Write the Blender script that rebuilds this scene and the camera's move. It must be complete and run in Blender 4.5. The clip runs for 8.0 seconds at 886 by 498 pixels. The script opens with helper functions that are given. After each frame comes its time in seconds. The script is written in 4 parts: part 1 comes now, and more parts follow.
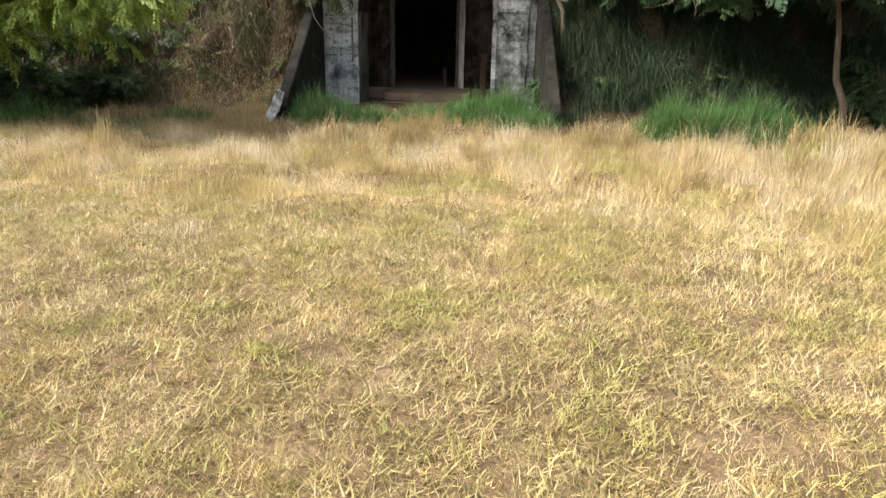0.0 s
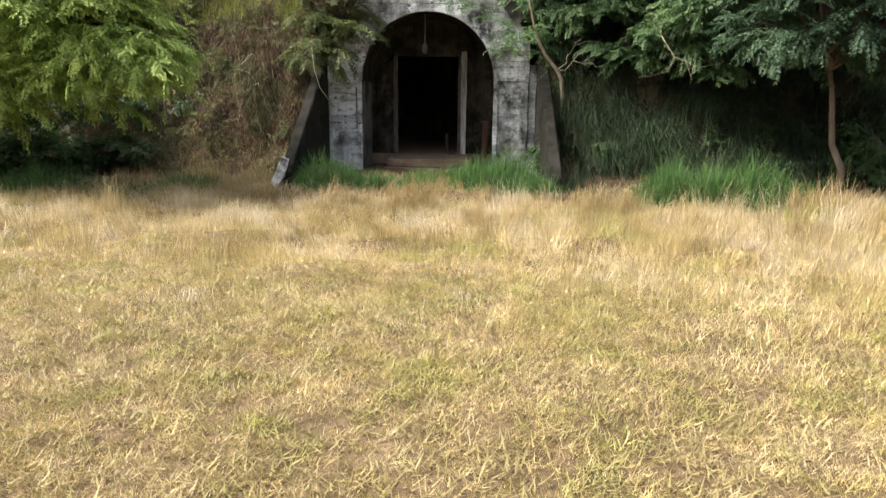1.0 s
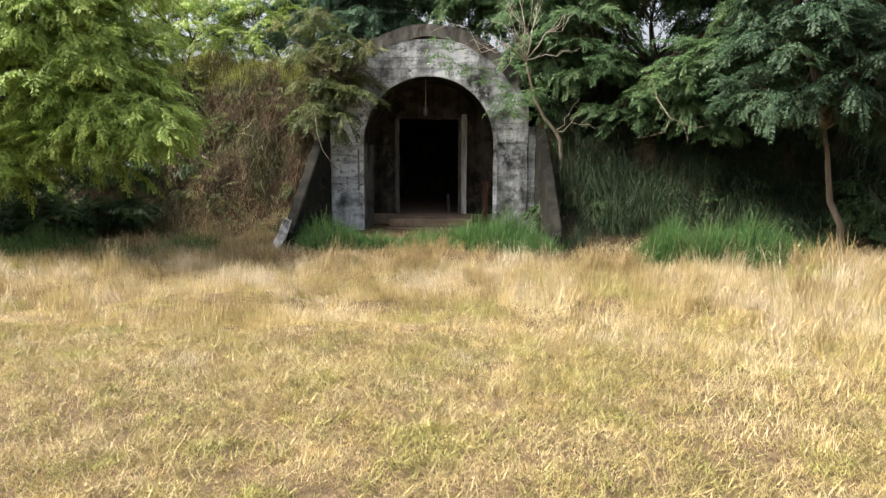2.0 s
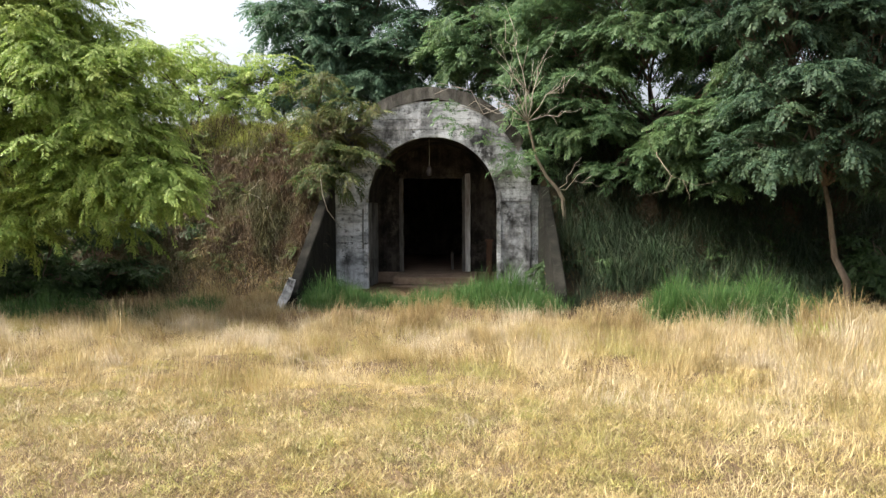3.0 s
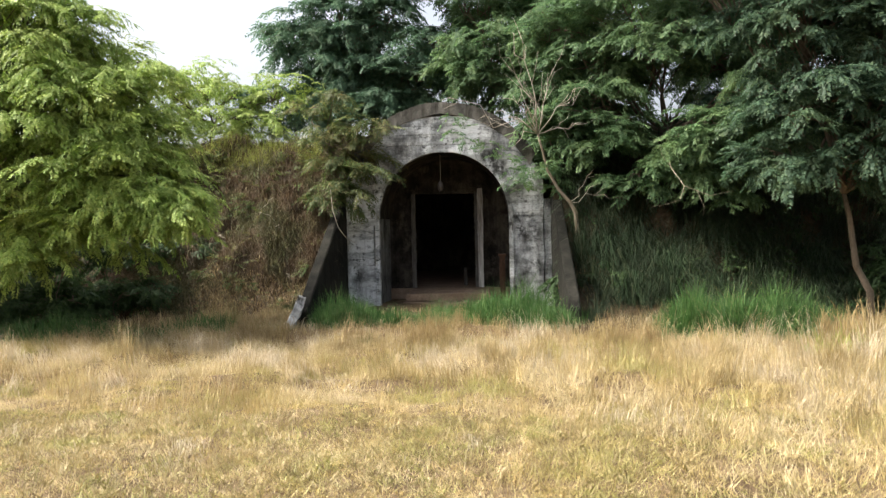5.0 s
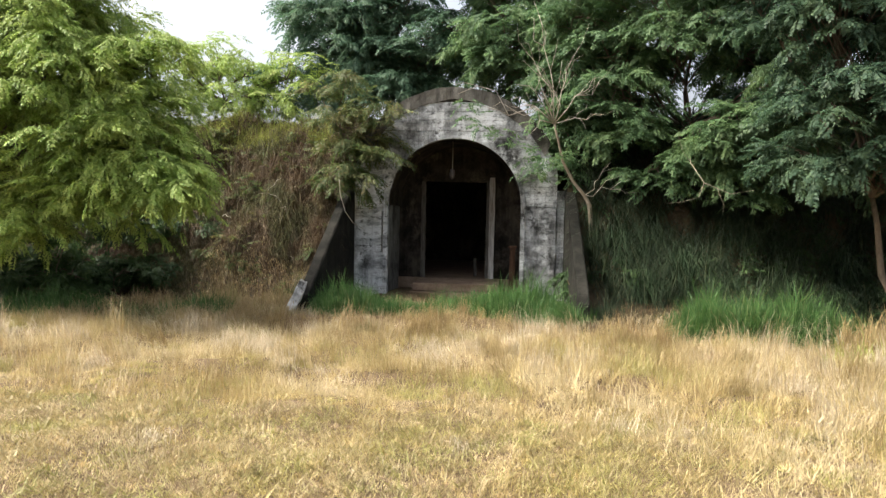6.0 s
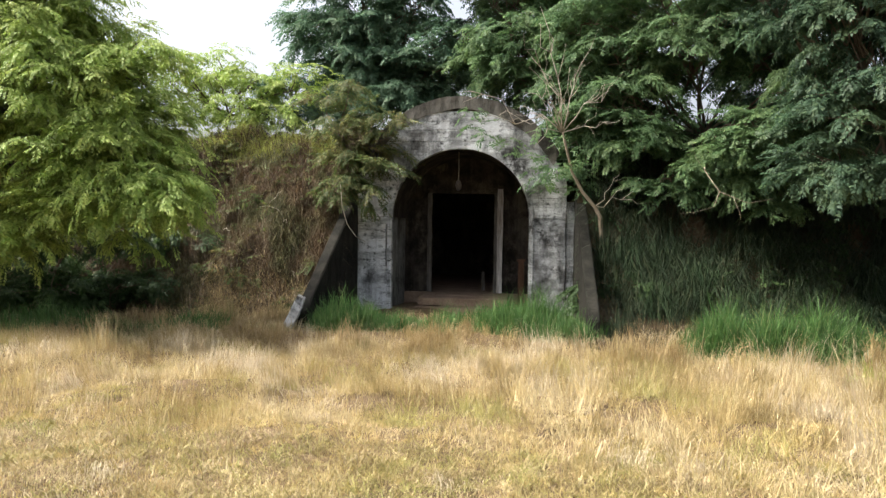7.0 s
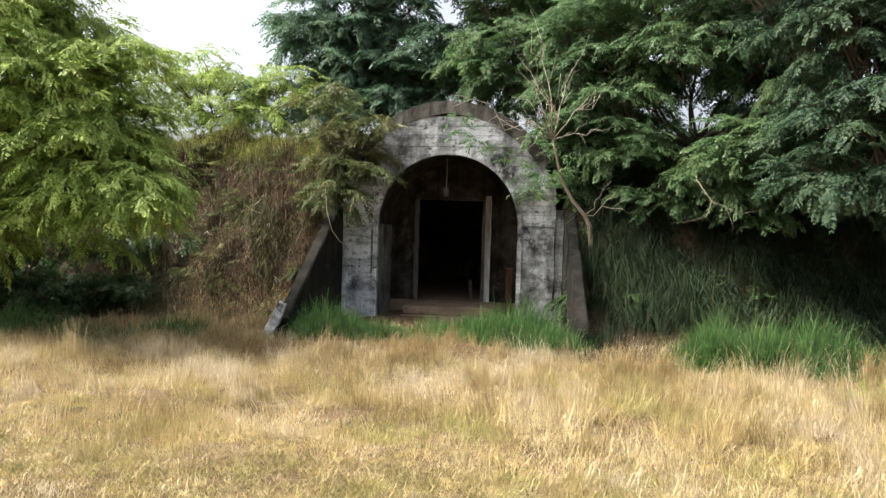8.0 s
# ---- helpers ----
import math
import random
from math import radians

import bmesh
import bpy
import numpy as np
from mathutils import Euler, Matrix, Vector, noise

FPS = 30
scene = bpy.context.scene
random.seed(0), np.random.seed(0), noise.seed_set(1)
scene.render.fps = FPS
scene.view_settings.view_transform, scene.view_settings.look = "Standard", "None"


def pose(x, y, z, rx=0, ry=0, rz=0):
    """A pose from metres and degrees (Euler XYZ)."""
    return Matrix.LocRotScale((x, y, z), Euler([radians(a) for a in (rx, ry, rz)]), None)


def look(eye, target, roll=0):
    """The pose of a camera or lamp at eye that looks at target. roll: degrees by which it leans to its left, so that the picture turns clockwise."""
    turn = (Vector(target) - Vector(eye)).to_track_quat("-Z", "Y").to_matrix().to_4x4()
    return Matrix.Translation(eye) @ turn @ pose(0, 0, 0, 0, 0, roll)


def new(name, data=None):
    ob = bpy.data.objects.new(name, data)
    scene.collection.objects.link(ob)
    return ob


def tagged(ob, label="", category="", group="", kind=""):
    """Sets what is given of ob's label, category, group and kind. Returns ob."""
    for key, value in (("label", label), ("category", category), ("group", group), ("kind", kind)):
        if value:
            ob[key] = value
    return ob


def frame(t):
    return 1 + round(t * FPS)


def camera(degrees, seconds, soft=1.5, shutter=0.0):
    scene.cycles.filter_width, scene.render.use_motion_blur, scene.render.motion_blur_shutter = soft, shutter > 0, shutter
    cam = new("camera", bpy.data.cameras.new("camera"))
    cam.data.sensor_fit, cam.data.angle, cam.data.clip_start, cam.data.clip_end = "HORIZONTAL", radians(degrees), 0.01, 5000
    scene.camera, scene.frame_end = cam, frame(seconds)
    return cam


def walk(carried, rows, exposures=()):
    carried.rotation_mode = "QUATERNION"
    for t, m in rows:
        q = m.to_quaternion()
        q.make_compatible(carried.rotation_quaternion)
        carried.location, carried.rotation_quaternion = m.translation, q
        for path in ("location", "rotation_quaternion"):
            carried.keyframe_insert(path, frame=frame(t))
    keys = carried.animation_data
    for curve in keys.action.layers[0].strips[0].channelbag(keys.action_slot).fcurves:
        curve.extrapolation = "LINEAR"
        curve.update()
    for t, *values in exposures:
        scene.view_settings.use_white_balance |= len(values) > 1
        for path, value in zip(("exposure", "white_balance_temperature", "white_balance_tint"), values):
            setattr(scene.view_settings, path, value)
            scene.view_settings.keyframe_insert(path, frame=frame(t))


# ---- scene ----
cam = camera(66.3, 8.0, soft=1.4)
PATH = [
    (0, (0.088, 0.52, 1.412), (0.024, 2.418, 0.786), 1.0),
    (0.5, (0.087, 0.523, 1.429), (0.014, 2.446, 0.883), 0.7),
    (1, (0.092, 0.529, 1.445), (0.015, 2.476, 0.995), 0.7),
    (1.5, (0.092, 0.531, 1.454), (0.01, 2.495, 1.087), 0.5),
    (2, (0.096, 0.536, 1.468), (0.011, 2.514, 1.187), 0.2),
    (2.2, (0.099, 0.544, 1.495), (0.01, 2.527, 1.253), -0.1),
    (3.5, (0.113, 0.547, 1.495), (0.009, 2.543, 1.423), -0.3),
    (4, (0.129, 0.551, 1.496), (0.015, 2.547, 1.433), -0.7),
    (5.5, (0.285, 0.856, 1.452), (0.104, 2.847, 1.379), -0.7),
    (6, (0.348, 1.077, 1.446), (0.151, 3.065, 1.35), 1.2),
    (6.5, (0.459, 1.313, 1.445), (0.234, 3.299, 1.365), 0.7),
    (7, (0.501, 1.555, 1.422), (0.259, 3.539, 1.366), 0.9),
    (7.5, (0.492, 1.759, 1.396), (0.298, 3.75, 1.378), 1.7),
    (8, (0.505, 1.844, 1.404), (0.296, 3.833, 1.372), 1.7),
]
walk(cam, [(t, look(eye, target, roll)) for t, eye, target, roll in PATH])


# ---- world, sun ----
SUN_DIR = Vector((-0.76, -0.06, 0.97)).normalized()      # towards the sun
world = bpy.data.worlds.new("sky")
scene.world = world
world.use_nodes = True
wn, wl = world.node_tree.nodes, world.node_tree.links
sky = wn.new("ShaderNodeTexSky")
sky.sky_type, sky.sun_disc = "NISHITA", False
sky.sun_elevation = math.asin(SUN_DIR.z)
sky.sun_rotation = math.atan2(SUN_DIR.x, SUN_DIR.y)
sky.air_density, sky.dust_density, sky.ozone_density = 1.0, 8.0, 1.0
haze = wn.new("ShaderNodeHueSaturation")                 # a pale, hazy sky
haze.inputs["Saturation"].default_value = 0.5
haze.inputs["Value"].default_value = 1.2
wl.new(sky.outputs[0], haze.inputs["Color"])
wl.new(haze.outputs[0], wn["Background"].inputs[0])
wn["Background"].inputs[1].default_value = 0.155
sun = new("sun", bpy.data.lights.new("sun", "SUN"))
sun.data.energy, sun.data.angle, sun.data.color = 3.4, radians(6), (1.0, 0.95, 0.83)
sun.matrix_world = look(SUN_DIR * 60, (0, 0, 0))
scene.view_settings.exposure = 1.0

# ---- small helpers ----
AXIS, FACE = -0.91, 16.0          # the bunker's middle line and the plane of its front


def part(name, bm, material, parent=None, label=""):
    """Links a bmesh (or a mesh) as one object under a thing or part."""
    if isinstance(bm, bmesh.types.BMesh):
        me = bpy.data.meshes.new(name)
        bm.normal_update()
        bm.to_mesh(me)
        bm.free()
    else:
        me = bm
    ob = new(name, me)
    if material and not me.materials:
        me.materials.append(material)
    if parent:
        ob.parent = parent
    if label:
        ob["label"] = label
    return ob


def thing(name, label, category, group="", kind="", at=(0, 0, 0)):
    ob = tagged(new(name), label, category, group, kind)
    ob.location = at
    return ob


def tri_mesh(name, verts, tris, smooth=False):
    verts, tris = np.asarray(verts, np.float32), np.asarray(tris, np.int32)
    me = bpy.data.meshes.new(name)
    me.vertices.add(len(verts))
    me.vertices.foreach_set("co", verts.ravel())
    me.loops.add(3 * len(tris))
    me.loops.foreach_set("vertex_index", tris.ravel())
    me.polygons.add(len(tris))
    me.polygons.foreach_set("loop_start", np.arange(0, 3 * len(tris), 3, dtype=np.int32))
    if smooth:
        me.polygons.foreach_set("use_smooth", np.ones(len(tris), bool))
    me.update()
    me.validate()
    return me


def vnoise(x, y, size, seed):
    """Smooth value noise, 0 to 1, with cells of that size."""
    table = np.random.RandomState(seed).rand(64, 64)
    u, v = np.asarray(x) / size + 100.0, np.asarray(y) / size + 100.0
    i, j = np.floor(u).astype(int), np.floor(v).astype(int)
    a, b = u - i, v - j
    a, b = a * a * (3 - 2 * a), b * b * (3 - 2 * b)
    i0, i1, j0, j1 = i % 64, (i + 1) % 64, j % 64, (j + 1) % 64
    return (table[i0, j0] * (1 - a) + table[i1, j0] * a) * (1 - b) + (table[i0, j1] * (1 - a) + table[i1, j1] * a) * b


def ramp(v, a, b):
    t = np.clip((np.asarray(v, float) - a) / (b - a), 0, 1)
    return t * t * (3 - 2 * t)


def ground_z(x, y):
    """The field, which dips a little before the bunker."""
    x, y = np.asarray(x, float), np.asarray(y, float)
    return (-0.04 - 0.31 * ramp(y, 5.0, 11.2) + (0.06 + 0.14 * ramp(y, 5.5, 8.5)) * (vnoise(x, y, 0.8, 3) - 0.5) + 0.12 * (vnoise(x, y, 3.1, 4) - 0.5)
            + 0.03 * (vnoise(x, y, 0.25, 5) - 0.5))


def bank_z(x, y):
    """The earth mound heaped against and over the bunker."""
    x, y = np.asarray(x, float), np.asarray(y, float)
    toe = 14.1 + 0.5 * (vnoise(x, y * 0 + 7, 2.3, 8) - 0.5) - 0.02 * np.clip(-x - 7, 0, 20)
    rise = np.log1p(np.exp(np.clip(4.0 * (y - toe), -40, 40))) / 4.0 * 1.27
    top = 3.95 + 0.35 * (vnoise(x, y, 2.7, 9) - 0.5)
    h = -np.log(np.exp(-3.0 * rise) + math.exp(-3.0 * 4.0) * np.exp(3.0 * (4.0 - top))) / 3.0
    h = h * (1 - ramp(y, 26, 36)) * (1 - ramp(np.abs(x), 24, 32))
    h = h + ramp(h, 0.1, 0.8) * (0.55 * (vnoise(x, y, 0.8, 10) - 0.5) + 0.24 * (vnoise(x, y, 0.3, 11) - 0.5))
    return h - 0.42


def box(bm, x0, x1, y0, y1, z0, z1, bevel=0.0):
    vs = [bm.verts.new(p) for p in ((x0, y0, z0), (x1, y0, z0), (x1, y1, z0), (x0, y1, z0), (x0, y0, z1), (x1, y0, z1), (x1, y1, z1), (x0, y1, z1))]
    fs = [bm.faces.new([vs[i] for i in f]) for f in ((0, 3, 2, 1), (4, 5, 6, 7), (0, 1, 5, 4), (1, 2, 6, 5), (2, 3, 7, 6), (3, 0, 4, 7))]
    if bevel:
        bmesh.ops.bevel(bm, geom=list({e for f in fs for e in f.edges}), offset=bevel, segments=2, affect="EDGES")
    return vs


def worn_box(x0, x1, y0, y1, z0, z1, step=0.12, rough=0.012, seed=0):
    """A block with slightly uneven faces and rounded edges."""
    bm = bmesh.new()
    box(bm, x0, x1, y0, y1, z0, z1)
    cuts = int(min(24, max(1, max(x1 - x0, z1 - z0, y1 - y0) / step)))
    bmesh.ops.subdivide_edges(bm, edges=bm.edges[:], cuts=cuts, use_grid_fill=True)
    for v in bm.verts:
        n = noise.noise_vector(v.co * 5.0 + Vector((seed * 7.3, 0, 0))) + 0.5 * noise.noise_vector(v.co * 17.0)
        v.co += n * rough
    return bm


def tube(bm, pts, radii, sides=7):
    rings = []
    pts = [Vector(p) for p in pts]
    for k, p in enumerate(pts):
        d = (pts[min(k + 1, len(pts) - 1)] - pts[max(k - 1, 0)]).normalized()
        a = d.orthogonal().normalized()
        b = d.cross(a)
        rings.append([bm.verts.new(p + radii[k] * (math.cos(2 * math.pi * s / sides) * a + math.sin(2 * math.pi * s / sides) * b)) for s in range(sides)])
    for r0, r1 in zip(rings, rings[1:]):
        best = min(range(sides), key=lambda o: sum((r0[s].co - r1[(s + o) % sides].co).length for s in range(sides)))
        r1[:] = r1[best:] + r1[:best]
        for s in range(sides):
            f = bm.faces.new((r0[s], r0[(s + 1) % sides], r1[(s + 1) % sides], r1[s]))
            f.smooth = True
    bm.faces.new(rings[-1])
    bm.faces.new(rings[0][::-1])


# ---- materials ----
def material(name):
    m = bpy.data.materials.new(name)
    m.use_nodes = True
    return m, m.node_tree.nodes, m.node_tree.links, m.node_tree.nodes["Principled BSDF"]


def noise_node(nodes, links, scale, detail=4.0, stretch=(1, 1, 1), rough=0.55):
    co = nodes.new("ShaderNodeTexCoord")
    mp = nodes.new("ShaderNodeMapping")
    mp.inputs["Scale"].default_value = stretch
    links.new(co.outputs["Object"], mp.inputs["Vector"])
    n = nodes.new("ShaderNodeTexNoise")
    n.inputs["Scale"].default_value, n.inputs["Detail"].default_value, n.inputs["Roughness"].default_value = scale, detail, rough
    links.new(mp.outputs[0], n.inputs["Vector"])
    return n.outputs["Fac"]


def colour_ramp(nodes, links, fac, stops):
    r = nodes.new("ShaderNodeValToRGB")
    e = r.color_ramp.elements
    while len(e) < len(stops):
        e.new(0.5)
    for el, (p, c) in zip(e, stops):
        el.position, el.color = p, (*c, 1)
    links.new(fac, r.inputs[0])
    return r.outputs[0]


def mix(nodes, links, fac, a, b, blend="MIX"):
    m = nodes.new("ShaderNodeMix")
    m.data_type, m.blend_type = "RGBA", blend
    for sock, v in ((m.inputs[0], fac), (m.inputs[6], a), (m.inputs[7], b)):
        if isinstance(v, bpy.types.NodeSocket):
            links.new(v, sock)
        else:
            sock.default_value = v if isinstance(v, float) else (*v, 1)
    return m.outputs[2]


def bump(nodes, links, height, bsdf, strength=0.4, distance=0.02):
    b = nodes.new("ShaderNodeBump")
    b.inputs["Strength"].default_value, b.inputs["Distance"].default_value = strength, distance
    links.new(height, b.inputs["Height"])
    links.new(b.outputs[0], bsdf.inputs["Normal"])


def plant_material(name, per_blade, patches, patch_size=1.2, mixing=0.5, through_light=0.3, rough=0.55):
    """Blades or leaves: a colour for each one, shifted by wide patches; light passes through."""
    m, n, l, p = material(name)
    geo = n.new("ShaderNodeNewGeometry")
    a = colour_ramp(n, l, geo.outputs["Random Per Island"], per_blade)
    b = colour_ramp(n, l, noise_node(n, l, 1.0 / patch_size, 3.0), patches)
    c = mix(n, l, mixing, a, b)
    fine = colour_ramp(n, l, noise_node(n, l, 5.5, 3.0), [(0.35, (0.55, 0.55, 0.52)), (0.6, (1, 1, 1))])
    c = mix(n, l, 0.8, c, fine, "MULTIPLY")
    l.new(c, p.inputs["Base Color"])
    p.inputs["Roughness"].default_value = rough
    p.inputs["Specular IOR Level"].default_value = 0.35
    if through_light:
        t = n.new("ShaderNodeBsdfTranslucent")
        l.new(c, t.inputs[0])
        s = n.new("ShaderNodeMixShader")
        s.inputs[0].default_value = through_light
        l.new(p.outputs[0], s.inputs[1])
        l.new(t.outputs[0], s.inputs[2])
        l.new(s.outputs[0], n["Material Output"].inputs[0])
    return m


def concrete(name, pale, mid, dark, dirt=0.5, cover=0.5, layers=0.0):
    """Old limewash over concrete: flaked pale patches, grey body, black runs of mould. cover: how much of it is still dark; layers: level bands of grime."""
    m, n, l, p = material(name)
    body = colour_ramp(n, l, noise_node(n, l, 2.3, 7.0, (1, 1, 0.8), 0.7), [(0.38, dark), (0.5, mid), (0.62, tuple(0.5 * (a + b) for a, b in zip(mid, pale)))])
    wide = noise_node(n, l, 1.1, 9.0, (1, 1, 0.7), 0.72)
    lime = colour_ramp(n, l, wide, [(cover - 0.05, (0, 0, 0)), (cover + 0.06, (1, 1, 1))])
    c = mix(n, l, lime, body, pale)
    flakes = noise_node(n, l, 7.0, 9.0, (1, 1, 1.6), 0.75)
    peel = colour_ramp(n, l, flakes, [(0.53, (0, 0, 0)), (0.6, (1, 1, 1))])
    c = mix(n, l, peel, c, body)
    if layers:
        level = colour_ramp(n, l, noise_node(n, l, 1.7, 7.0, (0.7, 0.7, 2.4), 0.68), [(0.38, (0.12, 0.12, 0.115)), (0.46, (0.45, 0.45, 0.43)), (0.53, (1, 1, 1))])
        c = mix(n, l, layers, c, level, "MULTIPLY")
    streak = noise_node(n, l, 5.0, 6.0, (1, 1, 0.09), 0.65)
    runs = colour_ramp(n, l, streak, [(0.40, (0.1, 0.1, 0.095)), (0.52, (1, 1, 1))])
    c = mix(n, l, dirt, c, runs, "MULTIPLY")
    grit = colour_ramp(n, l, noise_node(n, l, 45.0, 5.0), [(0.3, (0.6, 0.6, 0.6)), (0.65, (1, 1, 1))])
    c = mix(n, l, 0.6, c, grit, "MULTIPLY")
    l.new(c, p.inputs["Base Color"])
    p.inputs["Roughness"].default_value = 0.92
    p.inputs["Specular IOR Level"].default_value = 0.15
    bump(n, l, flakes, p, 0.6, 0.03)
    return m


def mottled(name, stops, scale, stretch=(1, 1, 1), rough=0.9, bumpy=0.4, distance=0.02):
    m, n, l, p = material(name)
    f = noise_node(n, l, scale, 8.0, stretch, 0.65)
    fine = noise_node(n, l, scale * 9, 4.0, stretch)
    c = colour_ramp(n, l, f, stops)
    c = mix(n, l, 0.35, c, colour_ramp(n, l, fine, [(0.3, stops[0][1]), (0.7, stops[-1][1])]))
    l.new(c, p.inputs["Base Color"])
    p.inputs["Roughness"].default_value = rough
    p.inputs["Specular IOR Level"].default_value = 0.2
    bump(n, l, fine, p, bumpy, distance)
    return m


M_FACE = concrete("weathered_limewash", (0.72, 0.74, 0.75), (0.26, 0.265, 0.265), (0.055, 0.055, 0.052), 0.4, 0.465, 0.6)
M_CAP = concrete("dark_mossy_concrete", (0.2, 0.19, 0.165), (0.115, 0.107, 0.092), (0.045, 0.042, 0.035), 0.5, 0.55)
# brown-grey concrete taken almost to black in place of the trees' shade
M_WING = concrete("shade_darkened_concrete", (0.045, 0.042, 0.034), (0.02, 0.019, 0.015), (0.009, 0.009, 0.007), 0.35, 0.58)
# sooty plaster, its colour lowered further to stand for the porch's deep shade
M_INSIDE = concrete("shade_dark_sooty_plaster", (0.13, 0.11, 0.085), (0.045, 0.037, 0.03), (0.018, 0.015, 0.012), 0.35, 0.57)
M_PORCH = concrete("dusty_grey_plaster", (0.34, 0.34, 0.32), (0.24, 0.235, 0.215), (0.1, 0.097, 0.085), 0.35, 0.55)
M_STEP = mottled("sandy_concrete", [(0.3, (0.13, 0.085, 0.06)), (0.5, (0.24, 0.165, 0.115)), (0.7, (0.34, 0.255, 0.18))], 3.0)
M_WOOD = mottled("grey_flaking_timber", [(0.32, (0.12, 0.08, 0.06)), (0.48, (0.38, 0.35, 0.31)), (0.62, (0.66, 0.64, 0.6))], 4.0, (1, 1, 0.12), 0.85)
# shaded copy of the timber, for wood that stands in dim light
M_DARKWOOD = mottled("shade_dark_timber", [(0.32, (0.03, 0.024, 0.02)), (0.5, (0.075, 0.065, 0.055)), (0.68, (0.2, 0.185, 0.165))], 4.0, (1, 1, 0.12), 0.9)
M_RUST = mottled("rusty_brown", [(0.3, (0.035, 0.02, 0.014)), (0.7, (0.11, 0.06, 0.035))], 8.0, (1, 1, 0.3), 0.9)
M_SOIL = mottled("dry_soil", [(0.3, (0.05, 0.033, 0.018)), (0.5, (0.115, 0.077, 0.042)), (0.7, (0.21, 0.15, 0.088))], 2.2, rough=0.95, bumpy=0.8, distance=0.05)
# brown earth, darkened because the bank's shade is carried by colour
M_EARTH = mottled("bank_earth", [(0.3, (0.035, 0.026, 0.016)), (0.5, (0.07, 0.05, 0.03)), (0.7, (0.12, 0.085, 0.05))], 1.5, rough=0.95, bumpy=0.9, distance=0.08)
M_BARK = mottled("grey_brown_bark", [(0.3, (0.06, 0.045, 0.03)), (0.7, (0.2, 0.16, 0.12))], 6.0, (1, 1, 0.25), 0.9)
M_TWIG = mottled("pale_bare_bark", [(0.3, (0.22, 0.19, 0.15)), (0.7, (0.48, 0.43, 0.36))], 8.0, (1, 1, 0.3), 0.85)
M_STEM = mottled("young_brown_bark", [(0.3, (0.12, 0.095, 0.065)), (0.7, (0.32, 0.27, 0.2))], 8.0, (1, 1, 0.3), 0.85)
M_LAMP = mottled("dusty_lamp_glass", [(0.3, (0.06, 0.05, 0.042)), (0.7, (0.12, 0.1, 0.09))], 12.0, rough=0.5, bumpy=0.1)

STRAW = [(0.0, (0.22, 0.155, 0.065)), (0.25, (0.42, 0.32, 0.14)), (0.5, (0.6, 0.475, 0.24)), (0.85, (0.78, 0.67, 0.42)), (1.0, (0.4, 0.38, 0.11))]
M_FIELD = plant_material("dry_field_grass", STRAW, [(0.40, (0.36, 0.35, 0.1)), (0.45, (0.44, 0.34, 0.13)), (0.52, (0.6, 0.47, 0.23)), (0.58, (0.78, 0.66, 0.42))], 1.3, 0.62, 0.25)
M_TALL = plant_material("tall_dry_grass", [(0.0, (0.27, 0.19, 0.09)), (0.5, (0.48, 0.38, 0.2)), (1.0, (0.72, 0.61, 0.41))],
                        [(0.41, (0.33, 0.23, 0.1)), (0.46, (0.47, 0.37, 0.155)), (0.52, (0.55, 0.43, 0.24)), (0.58, (0.78, 0.69, 0.54))], 1.4, 0.64, 0.3)
M_MAT = plant_material("matted_stalks", [(0.0, (0.13, 0.095, 0.05)), (0.3, (0.26, 0.2, 0.095)), (0.7, (0.42, 0.34, 0.17)), (1.0, (0.25, 0.28, 0.08))], [(0.4, (0.32, 0.32, 0.075)), (0.5, (0.36, 0.28, 0.11)), (0.6, (0.47, 0.385, 0.185))], 0.45, 0.55, 0.2)
M_GOLD = plant_material("golden_dry_grass", [(0.0, (0.25, 0.18, 0.08)), (0.5, (0.42, 0.31, 0.14)), (1.0, (0.55, 0.45, 0.25))], [(0.35, (0.36, 0.26, 0.11)), (0.65, (0.48, 0.37, 0.19))], 0.5, 0.5, 0.3)
M_STUBBLE = plant_material("yellow_stubble", [(0.0, (0.3, 0.16, 0.06)), (0.25, (0.54, 0.39, 0.165)), (0.6, (0.68, 0.54, 0.29)), (0.88, (0.45, 0.42, 0.12)), (1.0, (0.82, 0.72, 0.5))], [(0.4, (0.4, 0.41, 0.1)), (0.45, (0.54, 0.43, 0.16)), (0.51, (0.62, 0.465, 0.22)), (0.57, (0.76, 0.63, 0.4))], 0.7, 0.6, 0.25)
M_FRESH = plant_material("fresh_yellow_green_grass", [(0.0, (0.26, 0.32, 0.07)), (1.0, (0.5, 0.5, 0.16))], [(0.3, (0.34, 0.4, 0.09)), (0.7, (0.48, 0.5, 0.15))], 0.4, 0.5, 0.35)
M_LITTER = plant_material("dead_grass_litter", [(0.0, (0.19, 0.13, 0.07)), (0.5, (0.46, 0.345, 0.18)), (1.0, (0.7, 0.57, 0.35))],
                          [(0.36, (0.27, 0.19, 0.095)), (0.52, (0.48, 0.36, 0.19)), (0.62, (0.26, 0.28, 0.1))], 0.7, 0.5, 0.25)
M_GREEN = plant_material("green_grass", [(0.0, (0.042, 0.1, 0.028)), (0.6, (0.09, 0.2, 0.052)), (0.93, (0.19, 0.31, 0.1)), (1.0, (0.42, 0.38, 0.2))],
                         [(0.3, (0.055, 0.13, 0.037)), (0.7, (0.12, 0.23, 0.062))], 0.5, 0.4, 0.35)
